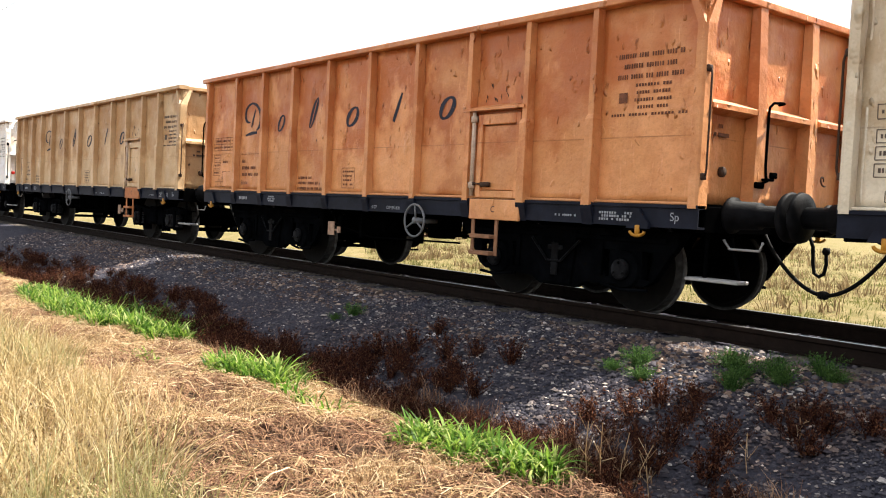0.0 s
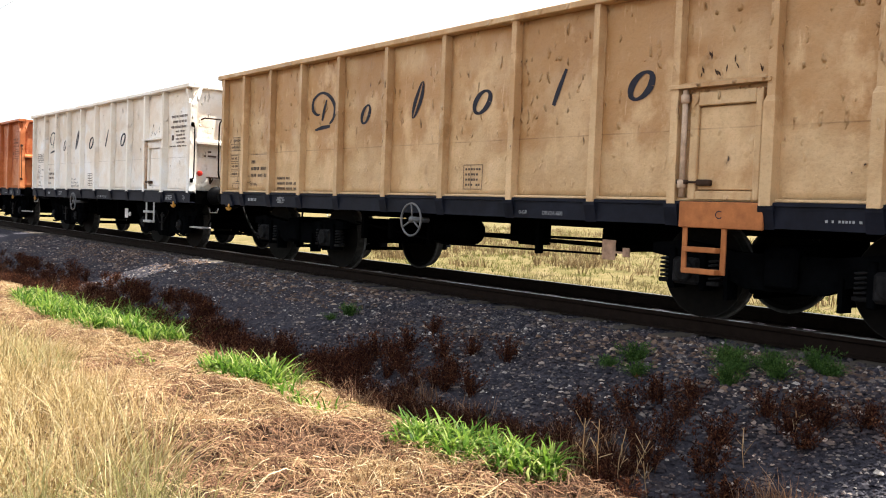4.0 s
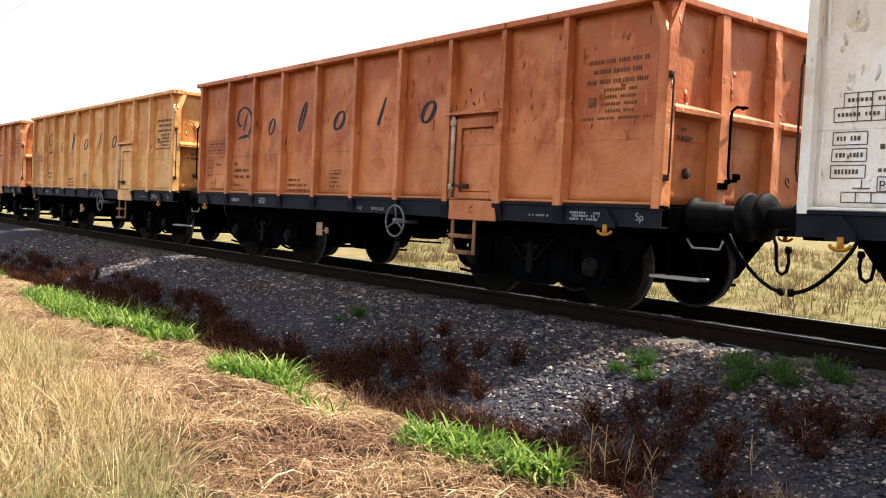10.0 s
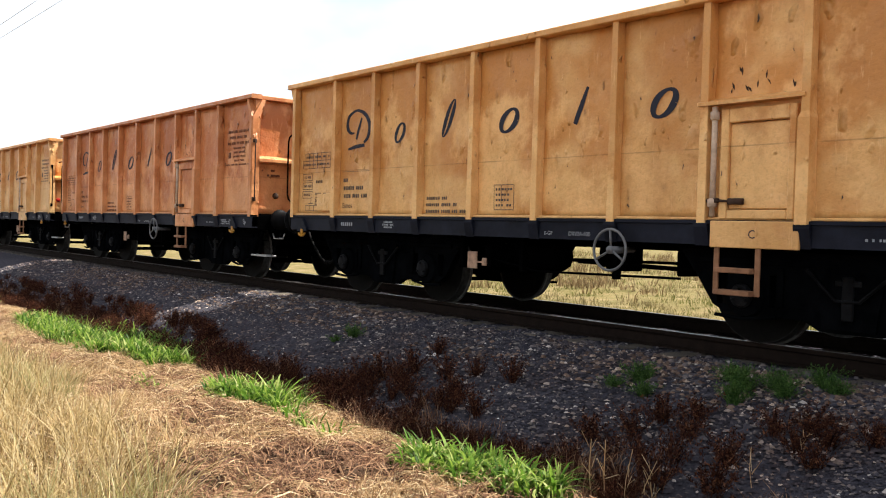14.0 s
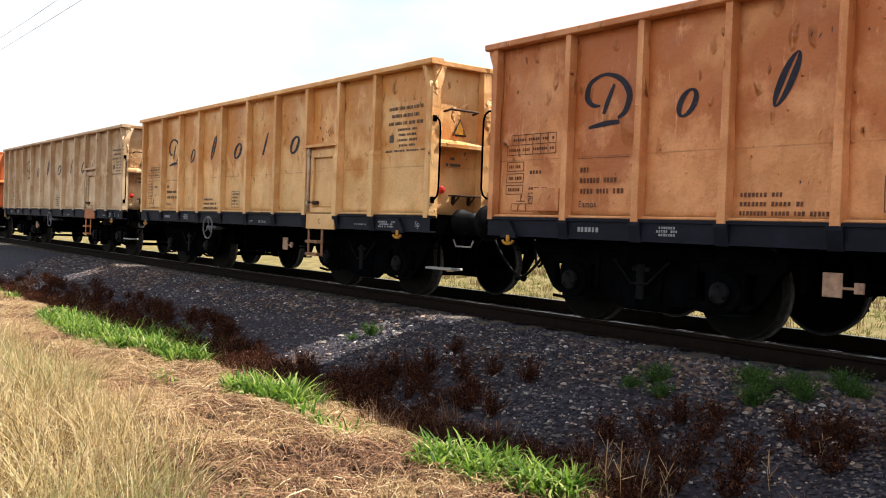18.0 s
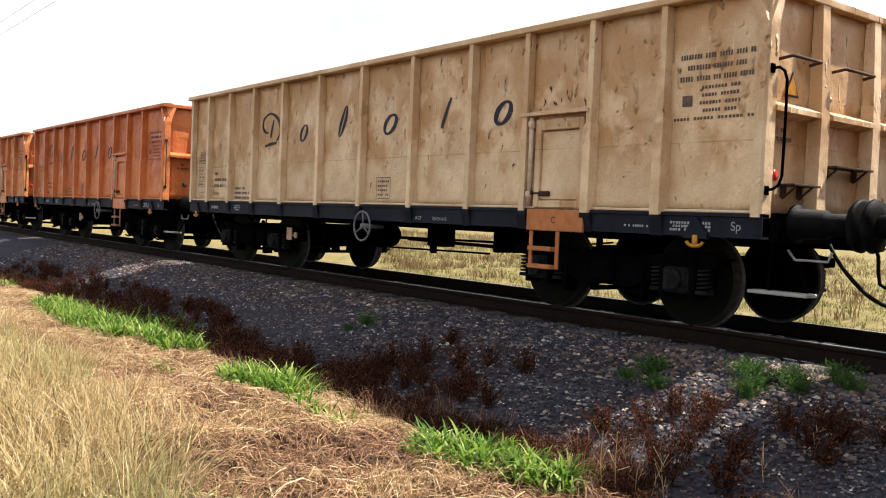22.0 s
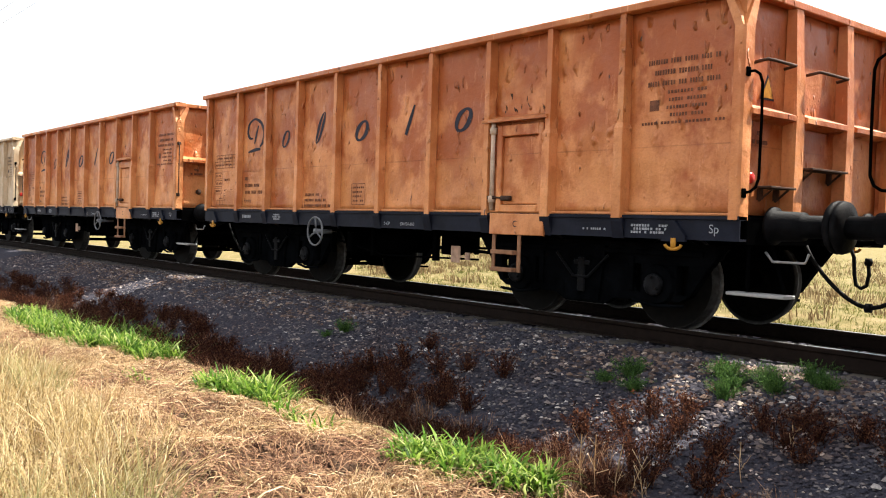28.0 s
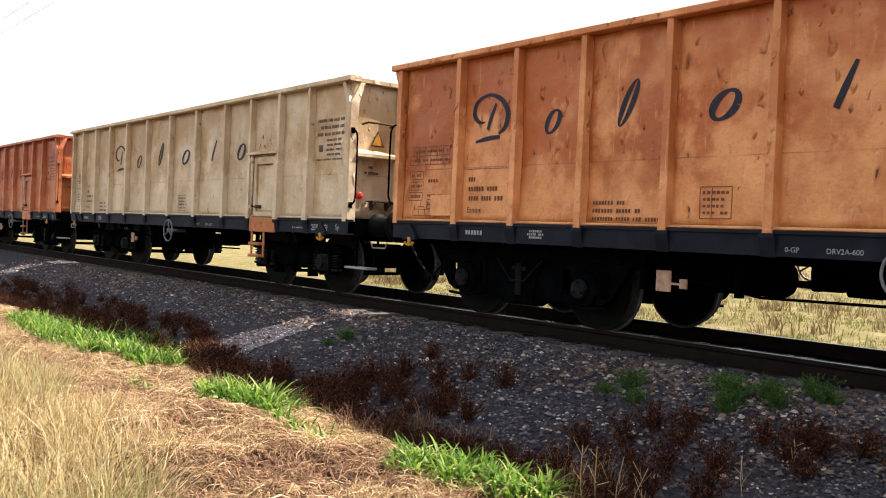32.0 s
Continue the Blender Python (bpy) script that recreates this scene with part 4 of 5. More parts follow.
        part("class_letters", words("class_letters", "Eamos", 0.095), INK, wagon, at=(turn or Matrix()) @ pose(xa, -SKIN - 0.024, 1.215))
        part("country_letters", words("country_letters", "PL", 0.10), INK, wagon, at=(turn or Matrix()) @ pose(edges[0] + 0.54, -SKIN - 0.024, 1.27))
        part("brake_letters", words("brake_letters", "0-GP", 0.06), CHALK, wagon, at=(turn or Matrix()) @ pose(edges[first + 4] + 0.15, -B + 0.022, 0.925))
        part("brake_letters", words("brake_letters_end", "DRV2A-600", 0.06), CHALK, wagon, at=(turn or Matrix()) @ pose(edges[first + 4] + 0.50, -B + 0.022, 0.925))
        if readable:
            xs_ = edges[3] + 0.16
            for line, z in (("Stacja: Jawor", 1.32), ("Bocznica kolejowa:", 1.24), ("„Kopalnia Granitu Gniewków”", 1.16)):
                part("station_letters", words(line, line, 0.072), INK, wagon, at=(turn or Matrix()) @ pose(xs_, -SKIN - 0.024, z))
        part("small_plate", shared(K("small_plate"), lambda bm: box(bm, edges[0] + 0.62, edges[1] - 0.12, -SKIN - 0.04, -SKIN - 0.015, 1.17, 1.42, 0.006)), paint, wagon, at=turn)
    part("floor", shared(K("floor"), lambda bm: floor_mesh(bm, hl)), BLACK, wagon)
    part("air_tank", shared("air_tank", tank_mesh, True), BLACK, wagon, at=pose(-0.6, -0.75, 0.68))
    part("sign_plate", shared("sign_plate", lambda bm: (box(bm, -0.085, 0.085, -1.20, -1.185, -0.10, 0.10, 0.003), box(bm, 0.084, 0.20, -1.205, -1.195, -0.03, -0.01), box(bm, 0.19, 0.27, -1.215, -1.19, -0.06, 0.03, 0.004))), WHITEBOARD if readable else BROWNPLATE, wagon, "small square sign plate with a side tag", at=pose(sign_x, 0, 0.60))
    wheels = []
    for s in (-1, 1):
        c = s * (hl - OVER)
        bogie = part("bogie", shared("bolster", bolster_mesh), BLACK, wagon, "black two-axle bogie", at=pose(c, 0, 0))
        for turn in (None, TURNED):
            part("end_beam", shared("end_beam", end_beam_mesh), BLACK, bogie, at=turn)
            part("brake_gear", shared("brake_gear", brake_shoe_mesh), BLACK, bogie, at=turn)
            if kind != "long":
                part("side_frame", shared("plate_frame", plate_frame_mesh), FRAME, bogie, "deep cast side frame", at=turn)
                part("brake_bracket", shared("frame_bracket", frame_bracket_mesh), CASING, bogie, at=turn)
                for d in (-1, 1):
                    part("axle_cap", shared("axle_cap", axle_cap_mesh, True), DUST_HIGHLIGHT, bogie, "dusty round axle box cover with highlight in its grey", at=(turn or Matrix()) @ pose(d * BASE / 2, 0.03, 0))
                continue
            part("side_frame", shared("side_frame", side_frame_mesh), FRAME, bogie, at=turn)
            for d in (-1, 1):
                part("axle_box", shared("axle_box", axle_box_mesh), DUST_HIGHLIGHT, bogie, at=(turn or Matrix()) @ pose(d * BASE / 2, 0, 0))
                for e in (-0.27, 0.27):
                    part("spring", shared("spring", spring_mesh, True), DUST_HIGHLIGHT, bogie, at=(turn or Matrix()) @ pose(d * BASE / 2 + e, -1.01, 0))
        for d in (-1, 1):
            ws = part("wheelset", shared("axle", axle_mesh, True), BLACK, wagon, at=pose(c + d * BASE / 2, 0, 0.46))
            part("wheel", shared("wheel", wheel_mesh), TREAD, ws, at=pose(0, -0.75, 0))
            part("wheel", shared("wheel", wheel_mesh), TREAD, ws, at=pose(0, 0.75, 0, 0, 0, 180))
            wheels.append((ws, c + d * BASE / 2))
    return wagon, wheels


# train: kind, clean paint, rusty paint, wear, handwheel and sign places along the wagon, label
TRAIN = [
    ("short", (0.66, 0.58, 0.44), (0.50, 0.38, 0.24), 0.2, 1.15, -1.2, "cream open freight wagon with dark navy sole bar"),
    ("short", (0.59, 0.255, 0.090), (0.43, 0.125, 0.031), 0.45, 1.2, -1.2, "faded orange open freight wagon, patchy paint"),
    ("long", (0.555, 0.375, 0.20), (0.43, 0.24, 0.10), 0.3, -0.6, 2.35, "tan yellow open freight wagon with orange steps"),
    ("short_far_door", (0.84, 0.785, 0.715), (0.76, 0.67, 0.56), 0.12, -1.4, 1.5, "off-white open freight wagon with chipped paint"),
    ("short", (0.52, 0.175, 0.054), (0.37, 0.088, 0.021), 0.4, 1.15, -1.2, "deep orange-brown open freight wagon"),
    ("short", (0.71, 0.40, 0.145), (0.55, 0.235, 0.056), 0.55, 1.1, -1.25, "ochre orange open freight wagon, chipped and stained"),
    ("short", (0.63, 0.28, 0.108), (0.45, 0.142, 0.040), 0.55, 1.2, -1.2, "rusty orange-brown open freight wagon"),
    ("short", (0.70, 0.42, 0.175), (0.56, 0.24, 0.06), 0.4, -1.45, 1.1, "pale ochre open freight wagon, faded"),
    ("long", (0.58, 0.42, 0.255), (0.42, 0.24, 0.105), 0.4, 0.1, -2.5, "grey-tan open freight wagon with small dents"),
    ("short", (0.51, 0.155, 0.039), (0.39, 0.09, 0.0175), 0.25, 1.15, -1.2, "bright orange open freight wagon"),
    ("short", (0.57, 0.225, 0.072), (0.36, 0.092, 0.020), 0.75, -1.45, 1.35, "orange open freight wagon, paint worn pale in patches"),
    ("short", (0.60, 0.255, 0.088), (0.38, 0.10, 0.021), 0.8, 1.15, -1.2, "orange open freight wagon streaked with rust"),
    ("long", (0.53, 0.41, 0.27), (0.40, 0.26, 0.13), 0.3, 0.1, -2.5, "grey-tan open freight wagon with worn paint"),
    ("short", (0.46, 0.15, 0.05), (0.32, 0.07, 0.018), 0.5, 1.15, -1.2, "dark orange open freight wagon"),
    ("short", (0.58, 0.30, 0.12), (0.45, 0.17, 0.05), 0.4, 1.15, -1.2, "ochre orange open freight wagon"),
]
GAP = 1.286
# run of the train along the rails, metres at every half second
RUN = [0.000, 1.801, 3.608, 5.420, 7.238, 9.060, 10.888, 12.721, 14.559, 16.402, 18.250, 20.103, 21.961, 23.824, 25.694, 27.570, 29.452, 31.341, 33.237, 35.140, 37.051, 38.970, 40.897, 42.832, 44.776, 46.729, 48.691, 50.661, 52.640, 54.629, 56.626, 58.632, 60.647, 62.671, 64.702, 66.742, 68.790, 70.845, 72.908, 74.977, 77.054, 79.137, 81.228, 83.325, 85.429, 87.540, 89.657, 91.780, 93.909, 96.044, 98.183, 100.328, 102.477, 104.631, 106.789, 108.951, 111.117, 113.287, 115.461, 117.638, 119.820, 122.004, 124.193, 126.384, 128.580]
START = -15.386   # left end of the second wagon at the start
ORANGE_STEPS = plain("orange_step_paint", (0.42, 0.15, 0.05), 0.6, 0, 0.3, 9)
BROWN_STEPS = plain("dull_brown_step_paint", (0.26, 0.125, 0.065), 0.65, 0, 0.4, 9)
GREY_STEPS = plain("grey_step_paint", (0.42, 0.42, 0.42), 0.6, 0, 0.3, 9)
MOVERS = []
CHIPS = [0.1, 0.15, 0.3, 0.85, 0.3, 0.65, 0.5, 0.35, 0.6, 0.2, 0.5, 0.7, 0.25, 0.25, 0.25]   # how far the paint is chipped
LADDER_RIGHT = (0, 3, 7, 8, 10, 12)   # wagons that run with their ladder end to the right
SHIFT = [-0.03, -0.027, 0.045, -0.012, -0.08, -0.04, -0.078, 0.064, 0.057, -0.09, -0.04, -0.05, 0.15, 0.15, 0.15]   # slack in the couplings
left = START + 2 * TYPES[TRAIN[1][0]]["hl"] + GAP
for n, (kind, light, rust, wear, wheel_x, sign_x, label) in enumerate(TRAIN):
    hl = TYPES[kind]["hl"]
    if n:
        left -= 2 * hl + GAP
    paint = wagon_paint("wagon_paint", light, rust, wear, CHIPS[n], n + 1, 0.5)
    # lighter copy of the paint: light caught by posts and rails, put in colour
    pale = wagon_paint("lit_post_paint", tuple(min(0.85, k * 1.03 + 0.005) for k in light), tuple(0.3 * k + 0.7 * q for k, q in zip(light, rust)), wear * 0.8, CHIPS[n] * 0.5, n + 31)
    wagon, wheels = make_wagon(kind, paint, pale, label, wheel_x, sign_x, GREY_STEPS if n == 3 else ORANGE_STEPS if kind == "long" else BROWN_STEPS, n == 3, FADED if n in (1, 4, 6, 9, 10, 11, 13, 14) else SMALLINK, n in LADDER_RIGHT)
    wagon.location.x = left + hl + SHIFT[n]
    MOVERS.append((wagon, wheels, left + hl + SHIFT[n]))


# ---- track and ground ----
def height(x, y):
    """The ground across the line: bed, shoulder, ditch, grass bank; a field beyond."""
    P = [(-60, -0.4), (-12, -0.55), (-9, -0.62), (-6.4, -0.60), (-4.6, -0.69), (-4.15, -0.72), (-3.85, -0.80), (-3.6, -0.78), (-2.6, -0.45), (-1.85, -0.24), (-1.3, -0.19), (1.3, -0.19), (1.9, -0.26), (3.2, -0.6), (4.2, -0.62), (8, -0.45), (30, -0.3), (3000, 0.4)]
    z = P[-1][1]
    for (a, za), (c, zc) in zip(P, P[1:]):
        if y < c:
            z = za if y < a else za + (zc - za) * (y - a) / (c - a)
            break
    near = math.exp(-max(0.0, abs(y) - 8) / 20)
    off_bed = min(1.0, max(0.0, (abs(y) - 1.6) / 1.5))
    z += off_bed * near * (0.10 * noise.noise(Vector((x * 0.5, y * 0.6, 0))) + 0.04 * noise.noise(Vector((x * 1.7, y * 1.7, 4))))
    if -9.0 < y < -4.0:
        z += min(1.0, (-4.0 - y) / 0.4) * (0.045 * noise.noise(Vector((x * 2.3, y * 2.8, 14))) + 0.03 * noise.noise(Vector((x * 5.2, y * 5.2, 19))))
    z += 0.02 * near * noise.noise(Vector((x * 4, y * 4, 9)))
    return z


def ground_material():
    m, tree, b = material("ground_of_straw_gravel_and_soil", 0.95, 0, 0.05)
    tc = tree.nodes.new("ShaderNodeTexCoord")
    sep = tree.nodes.new("ShaderNodeSeparateXYZ")
    tree.links.new(tc.outputs["Object"], sep.inputs[0])
    v = coords(tree)
    wob = noise_of(tree, v, 0.9, 5)
    add = tree.nodes.new("ShaderNodeMath")
    add.operation = "MULTIPLY_ADD"
    tree.links.new(wob, add.inputs[0])
    add.inputs[1].default_value = 1.2
    tree.links.new(sep.outputs[1], add.inputs[2])
    straw = ramp(tree, noise_of(tree, v, 9, 6, 0.75), [(0.3, (0.022, 0.013, 0.009)), (0.5, (0.07, 0.042, 0.026)), (0.7, (0.16, 0.105, 0.062))])
    straw = mix(tree, ramp(tree, noise_of(tree, v, 1.1, 3), [(0.5, grey(0)), (0.7, grey(0.7))]), straw, (0.11, 0.068, 0.045))
    gravel = ramp(tree, noise_of(tree, v, 26, 5, 0.7), [(0.3, (0.027, 0.025, 0.032)), (0.55, (0.052, 0.049, 0.060)), (0.78, (0.12, 0.108, 0.108))])
    field = ramp(tree, noise_of(tree, v, 1.6, 6, 0.75), [(0.32, (0.10, 0.088, 0.029)), (0.48, (0.145, 0.118, 0.05)), (0.6, (0.19, 0.145, 0.07)), (0.75, (0.24, 0.195, 0.115))])
    def band(at, width=0.15):
        r = node(tree, "ShaderNodeMapRange")
        tree.links.new(add.outputs[0], r.inputs[0])
        r.inputs[1].default_value, r.inputs[2].default_value = at - width, at + width
        return r.outputs[0]
    c = mix(tree, band(-3.05, 0.3), straw, gravel)
    c = mix(tree, band(3.2, 0.4), c, field)
    tree.links.new(c, b.inputs["Base Color"])
    bump(tree, b, noise_of(tree, v, 55, 6, 0.75), 0.9, 0.022)
    return m


GROUND = ground_material()


def grid_mesh(name, xs, ys):
    verts = [(x, y, height(x, y)) for y in ys for x in xs]
    w = len(xs)
    faces = [(j * w + i, j * w + i + 1, (j + 1) * w + i + 1, (j + 1) * w + i) for j in range(len(ys) - 1) for i in range(w - 1)]
    me = bpy.data.meshes.new(name)
    me.from_pydata(verts, [], faces)
    me.shade_smooth()
    return me


xs = sorted(set([-3000, -1200, -500, -250, -150, *np.arange(-100, -30, 2.0), *np.arange(-30, -14, 0.4), *np.arange(-14, 4, 0.12), *np.arange(4, 30, 1.0), 60, 150, 400, 1200, 3000]))
ys = sorted(set([-3000, -800, -200, -60, -30, -20, *np.arange(-14, -7, 0.4), *np.arange(-7, -1.2, 0.1), *np.arange(-1.2, 4, 0.25), *np.arange(4, 14, 0.5), *np.arange(14, 40, 2), 60, 120, 300, 900, 3000]))
me = grid_mesh("ground", [float(x) for x in xs], [float(y) for y in ys])
me.materials.append(GROUND)
tagged(new("ground", me), "straw-covered bank, gravel bed and dry field", "ground", kind="structure")


def rail_mesh(bm):
    prof = [(-0.07, -0.165), (0.07, -0.165), (0.07, -0.153), (0.012, -0.135), (0.010, -0.05), (0.036, -0.035), (0.036, -0.006), (0.03, 0.0), (-0.03, 0.0), (-0.036, -0.006), (-0.036, -0.035), (-0.010, -0.05), (-0.012, -0.135), (-0.07, -0.153)]
    prism(bm, prof, 0, -400, 200)


def railtop_mesh(bm):
    box(bm, -400, 200, -0.026, 0.026, 0.0005, 0.003)


track = tagged(new("railway_track"), "rusty steel rails on weathered sleepers in gravel", "railway track", kind="structure")
for y in (-0.753, 0.753):
    rl = part("rail", shared("rail", rail_mesh), RAILRUST, track, at=pose(0, y, 0))
    part("rail_head", shared("rail_head", railtop_mesh), RAILTOP, rl)
for k in range(-70, 12):
    part("sleeper", shared("sleeper", lambda bm: box(bm, -0.12, 0.12, -1.25, 1.25, -0.30, -0.17, 0.012)), SLEEPER, track, at=pose(k * 0.6 + 0.2, 0, 0))

# ---- stones, grass and weeds ----
def scatter_material(name, stops, rough=0.9, rim=0.0, patch=None):
    m, tree, b = material(name, rough, 0, 0.1)
    info = tree.nodes.new("ShaderNodeNewGeometry")
    c = ramp(tree, info.outputs["Random Per Island"], stops)
    if patch:
        where = ramp(tree, noise_of(tree, coords(tree), 0.9, 4, 0.65), [(0.46, grey(0)), (0.60, grey(1))])
        c = mix(tree, where, c, mix(tree, 1.0, c, patch, "MULTIPLY"))
    f = noise_of(tree, coords(tree), 60, 3)
    c = mix(tree, ramp(tree, f, [(0.35, grey(0.35)), (0.65, grey(0))]), c, tuple(k * 0.4 for k in stops[0][1]))
    tree.links.new(c, b.inputs["Base Color"])
    if rim:
        b.inputs["Subsurface Weight"].default_value = 0.0
        tr = node(tree, "ShaderNodeBsdfTranslucent")
        tree.links.new(c, tr.inputs["Color"])
        mixer = node(tree, "ShaderNodeMixShader", Fac=rim)
        out = tree.nodes["Material Output"]
        tree.links.new(b.outputs[0], mixer.inputs[1])
        tree.links.new(tr.outputs[0], mixer.inputs[2])
        tree.links.new(mixer.outputs[0], out.inputs["Surface"])
    return m


STONE = scatter_material("track_stones", [(0.0, (0.036, 0.034, 0.042)), (0.45, (0.058, 0.054, 0.066)), (0.72, (0.125, 0.112, 0.115)), (0.91, (0.19, 0.155, 0.14)), (0.975, (0.33, 0.29, 0.26)), (1.0, (0.58, 0.54, 0.50))], patch=(1.04, 0.91, 0.84))
COARSE = scatter_material("coarse_crushed_stone", [(0.0, (0.022, 0.021, 0.028)), (0.5, (0.040, 0.038, 0.049)), (0.8, (0.075, 0.068, 0.075)), (0.93, (0.17, 0.145, 0.13)), (1.0, (0.46, 0.42, 0.38))], patch=(1.05, 0.88, 0.78))
CLOD = scatter_material("crumbled_soil", [(0.0, (0.030, 0.016, 0.010)), (0.6, (0.085, 0.048, 0.030)), (1.0, (0.18, 0.115, 0.075))])
BROWNSTONE = scatter_material("rust_stained_stones", [(0.0, (0.05, 0.034, 0.028)), (0.5, (0.11, 0.072, 0.055)), (0.85, (0.20, 0.135, 0.10)), (1.0, (0.36, 0.28, 0.22))])
STRAW = scatter_material("dry_straw_grass", [(0.0, (0.14, 0.072, 0.035)), (0.3, (0.40, 0.25, 0.125)), (0.75, (0.62, 0.45, 0.25)), (1.0, (0.78, 0.64, 0.42))], 0.7, 0.4)
GOLD = scatter_material("tall_golden_grass", [(0.0, (0.14, 0.085, 0.030)), (0.35, (0.43, 0.31, 0.135)), (0.8, (0.64, 0.50, 0.265)), (1.0, (0.80, 0.69, 0.44))], 0.7, 0.45)
GREEN = scatter_material("fresh_green_grass", [(0.0, (0.025, 0.065, 0.008)), (0.45, (0.10, 0.20, 0.022)), (0.85, (0.27, 0.37, 0.06)), (1.0, (0.50, 0.52, 0.22))], 0.45, 0.5)
RUSSET = scatter_material("red_brown_straw", [(0.0, (0.07, 0.032, 0.020)), (0.5, (0.22, 0.115, 0.065)), (1.0, (0.42, 0.26, 0.15))], 0.8, 0.2)
OLIVE = scatter_material("yellow_green_grass", [(0.0, (0.178, 0.170, 0.059)), (0.5, (0.326, 0.289, 0.118)), (1.0, (0.459, 0.407, 0.222))], 0.7, 0.4)
BRUSH = scatter_material("brown_field_brush", [(0.0, (0.08, 0.055, 0.025)), (0.5, (0.17, 0.115, 0.055)), (1.0, (0.27, 0.20, 0.11))], 0.85, 0.5)
WEED = scatter_material("dried_red_brown_weed", [(0.0, (0.014, 0.006, 0.005)), (0.5, (0.050, 0.018, 0.011)), (0.85, (0.13, 0.045, 0.022)), (1.0, (0.26, 0.12, 0.06))], 0.9, 0.35)
LEAF = scatter_material("dull_green_leaves", [(0.0, (0.02, 0.05, 0.012)), (0.5, (0.05, 0.11, 0.025)), (1.0, (0.13, 0.22, 0.05))], 0.6, 0.3)
HERB = scatter_material("field_herbs", [(0.0, (0.075, 0.085, 0.018)), (0.4, (0.105, 0.108, 0.028)), (0.8, (0.145, 0.138, 0.04)), (1.0, (0.21, 0.185, 0.075))], 0.7, 0.6)
FIELD = scatter_material("field_grass", [(0.0, (0.095, 0.076, 0.028)), (0.4, (0.145, 0.117, 0.05)), (0.8, (0.205, 0.168, 0.082)), (1.0, (0.29, 0.24, 0.14))], 0.8, 0.6)


def blades(places, rng, long, wide, lean, bend, joints=2):
    """Blade strips at places (x, y, z, size): vertices and faces."""
    verts, faces = [], []
    for x, y, z, k in places:
        a = rng.uniform(0, 2 * math.pi)
        h = rng.uniform(*long) * k
        w = rng.uniform(*wide)
        tip = rng.uniform(*lean)
        da, db = math.cos(a), math.sin(a)
        f = rng.uniform(0, 2 * math.pi)
        ex, ey = math.cos(f) * w / 2, math.sin(f) * w / 2
        n = len(verts)
        for j in range(joints + 1):
            s = j / joints
            out = tip * h * (s * (1 - bend) + bend * s * s)
            up = h * s * math.sqrt(max(0.05, 1 - min(0.95, tip * tip * 0.6 * s)))
            q = 1 - 0.85 * s
            verts.append((x + da * out - ex * q, y + db * out - ey * q, z + up - 0.01))
            verts.append((x + da * out + ex * q, y + db * out + ey * q, z + up - 0.01))
        for j in range(joints):
            c = n + 2 * j
            faces.append((c, c + 1, c + 3, c + 2))
    return verts, faces


def stuff(name, verts, faces, mat, label, category):
    me = bpy.data.meshes.new(name)
    me.from_pydata(verts, [], faces)
    me.materials.append(mat)
    return tagged(new(name, me), label, category, kind="stuff")


def patchy(x, y, scale, seed):
    return noise.noise(Vector((x * scale, y * scale, seed)))


def near_x(rng, far=-24.0, near=1.5):
    """More places towards the camera's side."""
    return near - (near - far) * rng.random() ** 1.6


def lying(places, rng, long, wide):
    """Straws that lie on the ground in all directions, a little arched."""
    verts, faces = [], []
    for x, y, z, k in places:
        a = rng.uniform(0, 2 * math.pi)
        h, w, up = rng.uniform(*long) * k, rng.uniform(*wide), rng.uniform(0.01, 0.07)
        turn = rng.uniform(-0.7, 0.7)
        n = len(verts)
        for j in range(4):
            s = j / 3
            px = x + math.cos(a + turn * s) * h * (s - 0.5)
            py = y + math.sin(a + turn * s) * h * (s - 0.5)
            pz = z + 0.008 + up * (4 * s * (1 - s)) ** 0.8 + rng.uniform(0, 0.015)
            ex, ey = -math.sin(a) * w / 2, math.cos(a) * w / 2
            verts += [(px - ex, py - ey, pz), (px + ex, py + ey, pz + w * 0.4)]
        faces += [(n, n + 1, n + 3, n + 2), (n + 2, n + 3, n + 5, n + 4), (n + 4, n + 5, n + 7, n + 6)]
    return verts, faces


def tufts(centres, rng, long, wide, joints=3):
    """Grass in tufts: the blades of a tuft fan out from one foot and bend one way. centres: x, y, blades, radius, size."""
    verts, faces = [], []
    for cx, cy, count, radius, size in centres:
        lean_a, lean = rng.uniform(0, 6.283), rng.uniform(0.05, 0.5)
        for _ in range(count):
            r = radius * math.sqrt(rng.random())
            f = rng.uniform(0, 6.283)
            x, y = cx + r * math.cos(f), cy + r * math.sin(f)
            z = height(x, y)
            h = rng.uniform(*long) * size
            w = rng.uniform(*wide)
            fan = rng.uniform(0.15, 0.6) * (0.3 + r / max(radius, 0.01))
            dx = math.cos(f) * fan + math.cos(lean_a) * lean + rng.gauss(0, 0.12)
            dy = math.sin(f) * fan + math.sin(lean_a) * lean + rng.gauss(0, 0.12)
            droop = rng.uniform(0.0, 0.45)
            g = rng.uniform(0, 6.283)
            ex, ey = math.cos(g) * w / 2, math.sin(g) * w / 2
            n = len(verts)
            for j in range(joints + 1):
                s = j / joints
                q = 1 - 0.8 * s * s
                px, py = x + dx * h * s * s, y + dy * h * s * s
                pz = z - 0.01 + h * (s - droop * s ** 3)
                verts += [(px - ex * q, py - ey * q, pz), (px + ex * q, py + ey * q, pz)]
            for j in range(joints):
                c = n + 2 * j
                faces.append((c, c + 1, c + 3, c + 2))
    return verts, faces


def tall_line(x):
    """Towards the camera of this line the tall grass grows."""
    return -5.60 - 0.13 * max(0.0, x + 9) + 0.35 * patchy(x, 0, 0.6, 3)


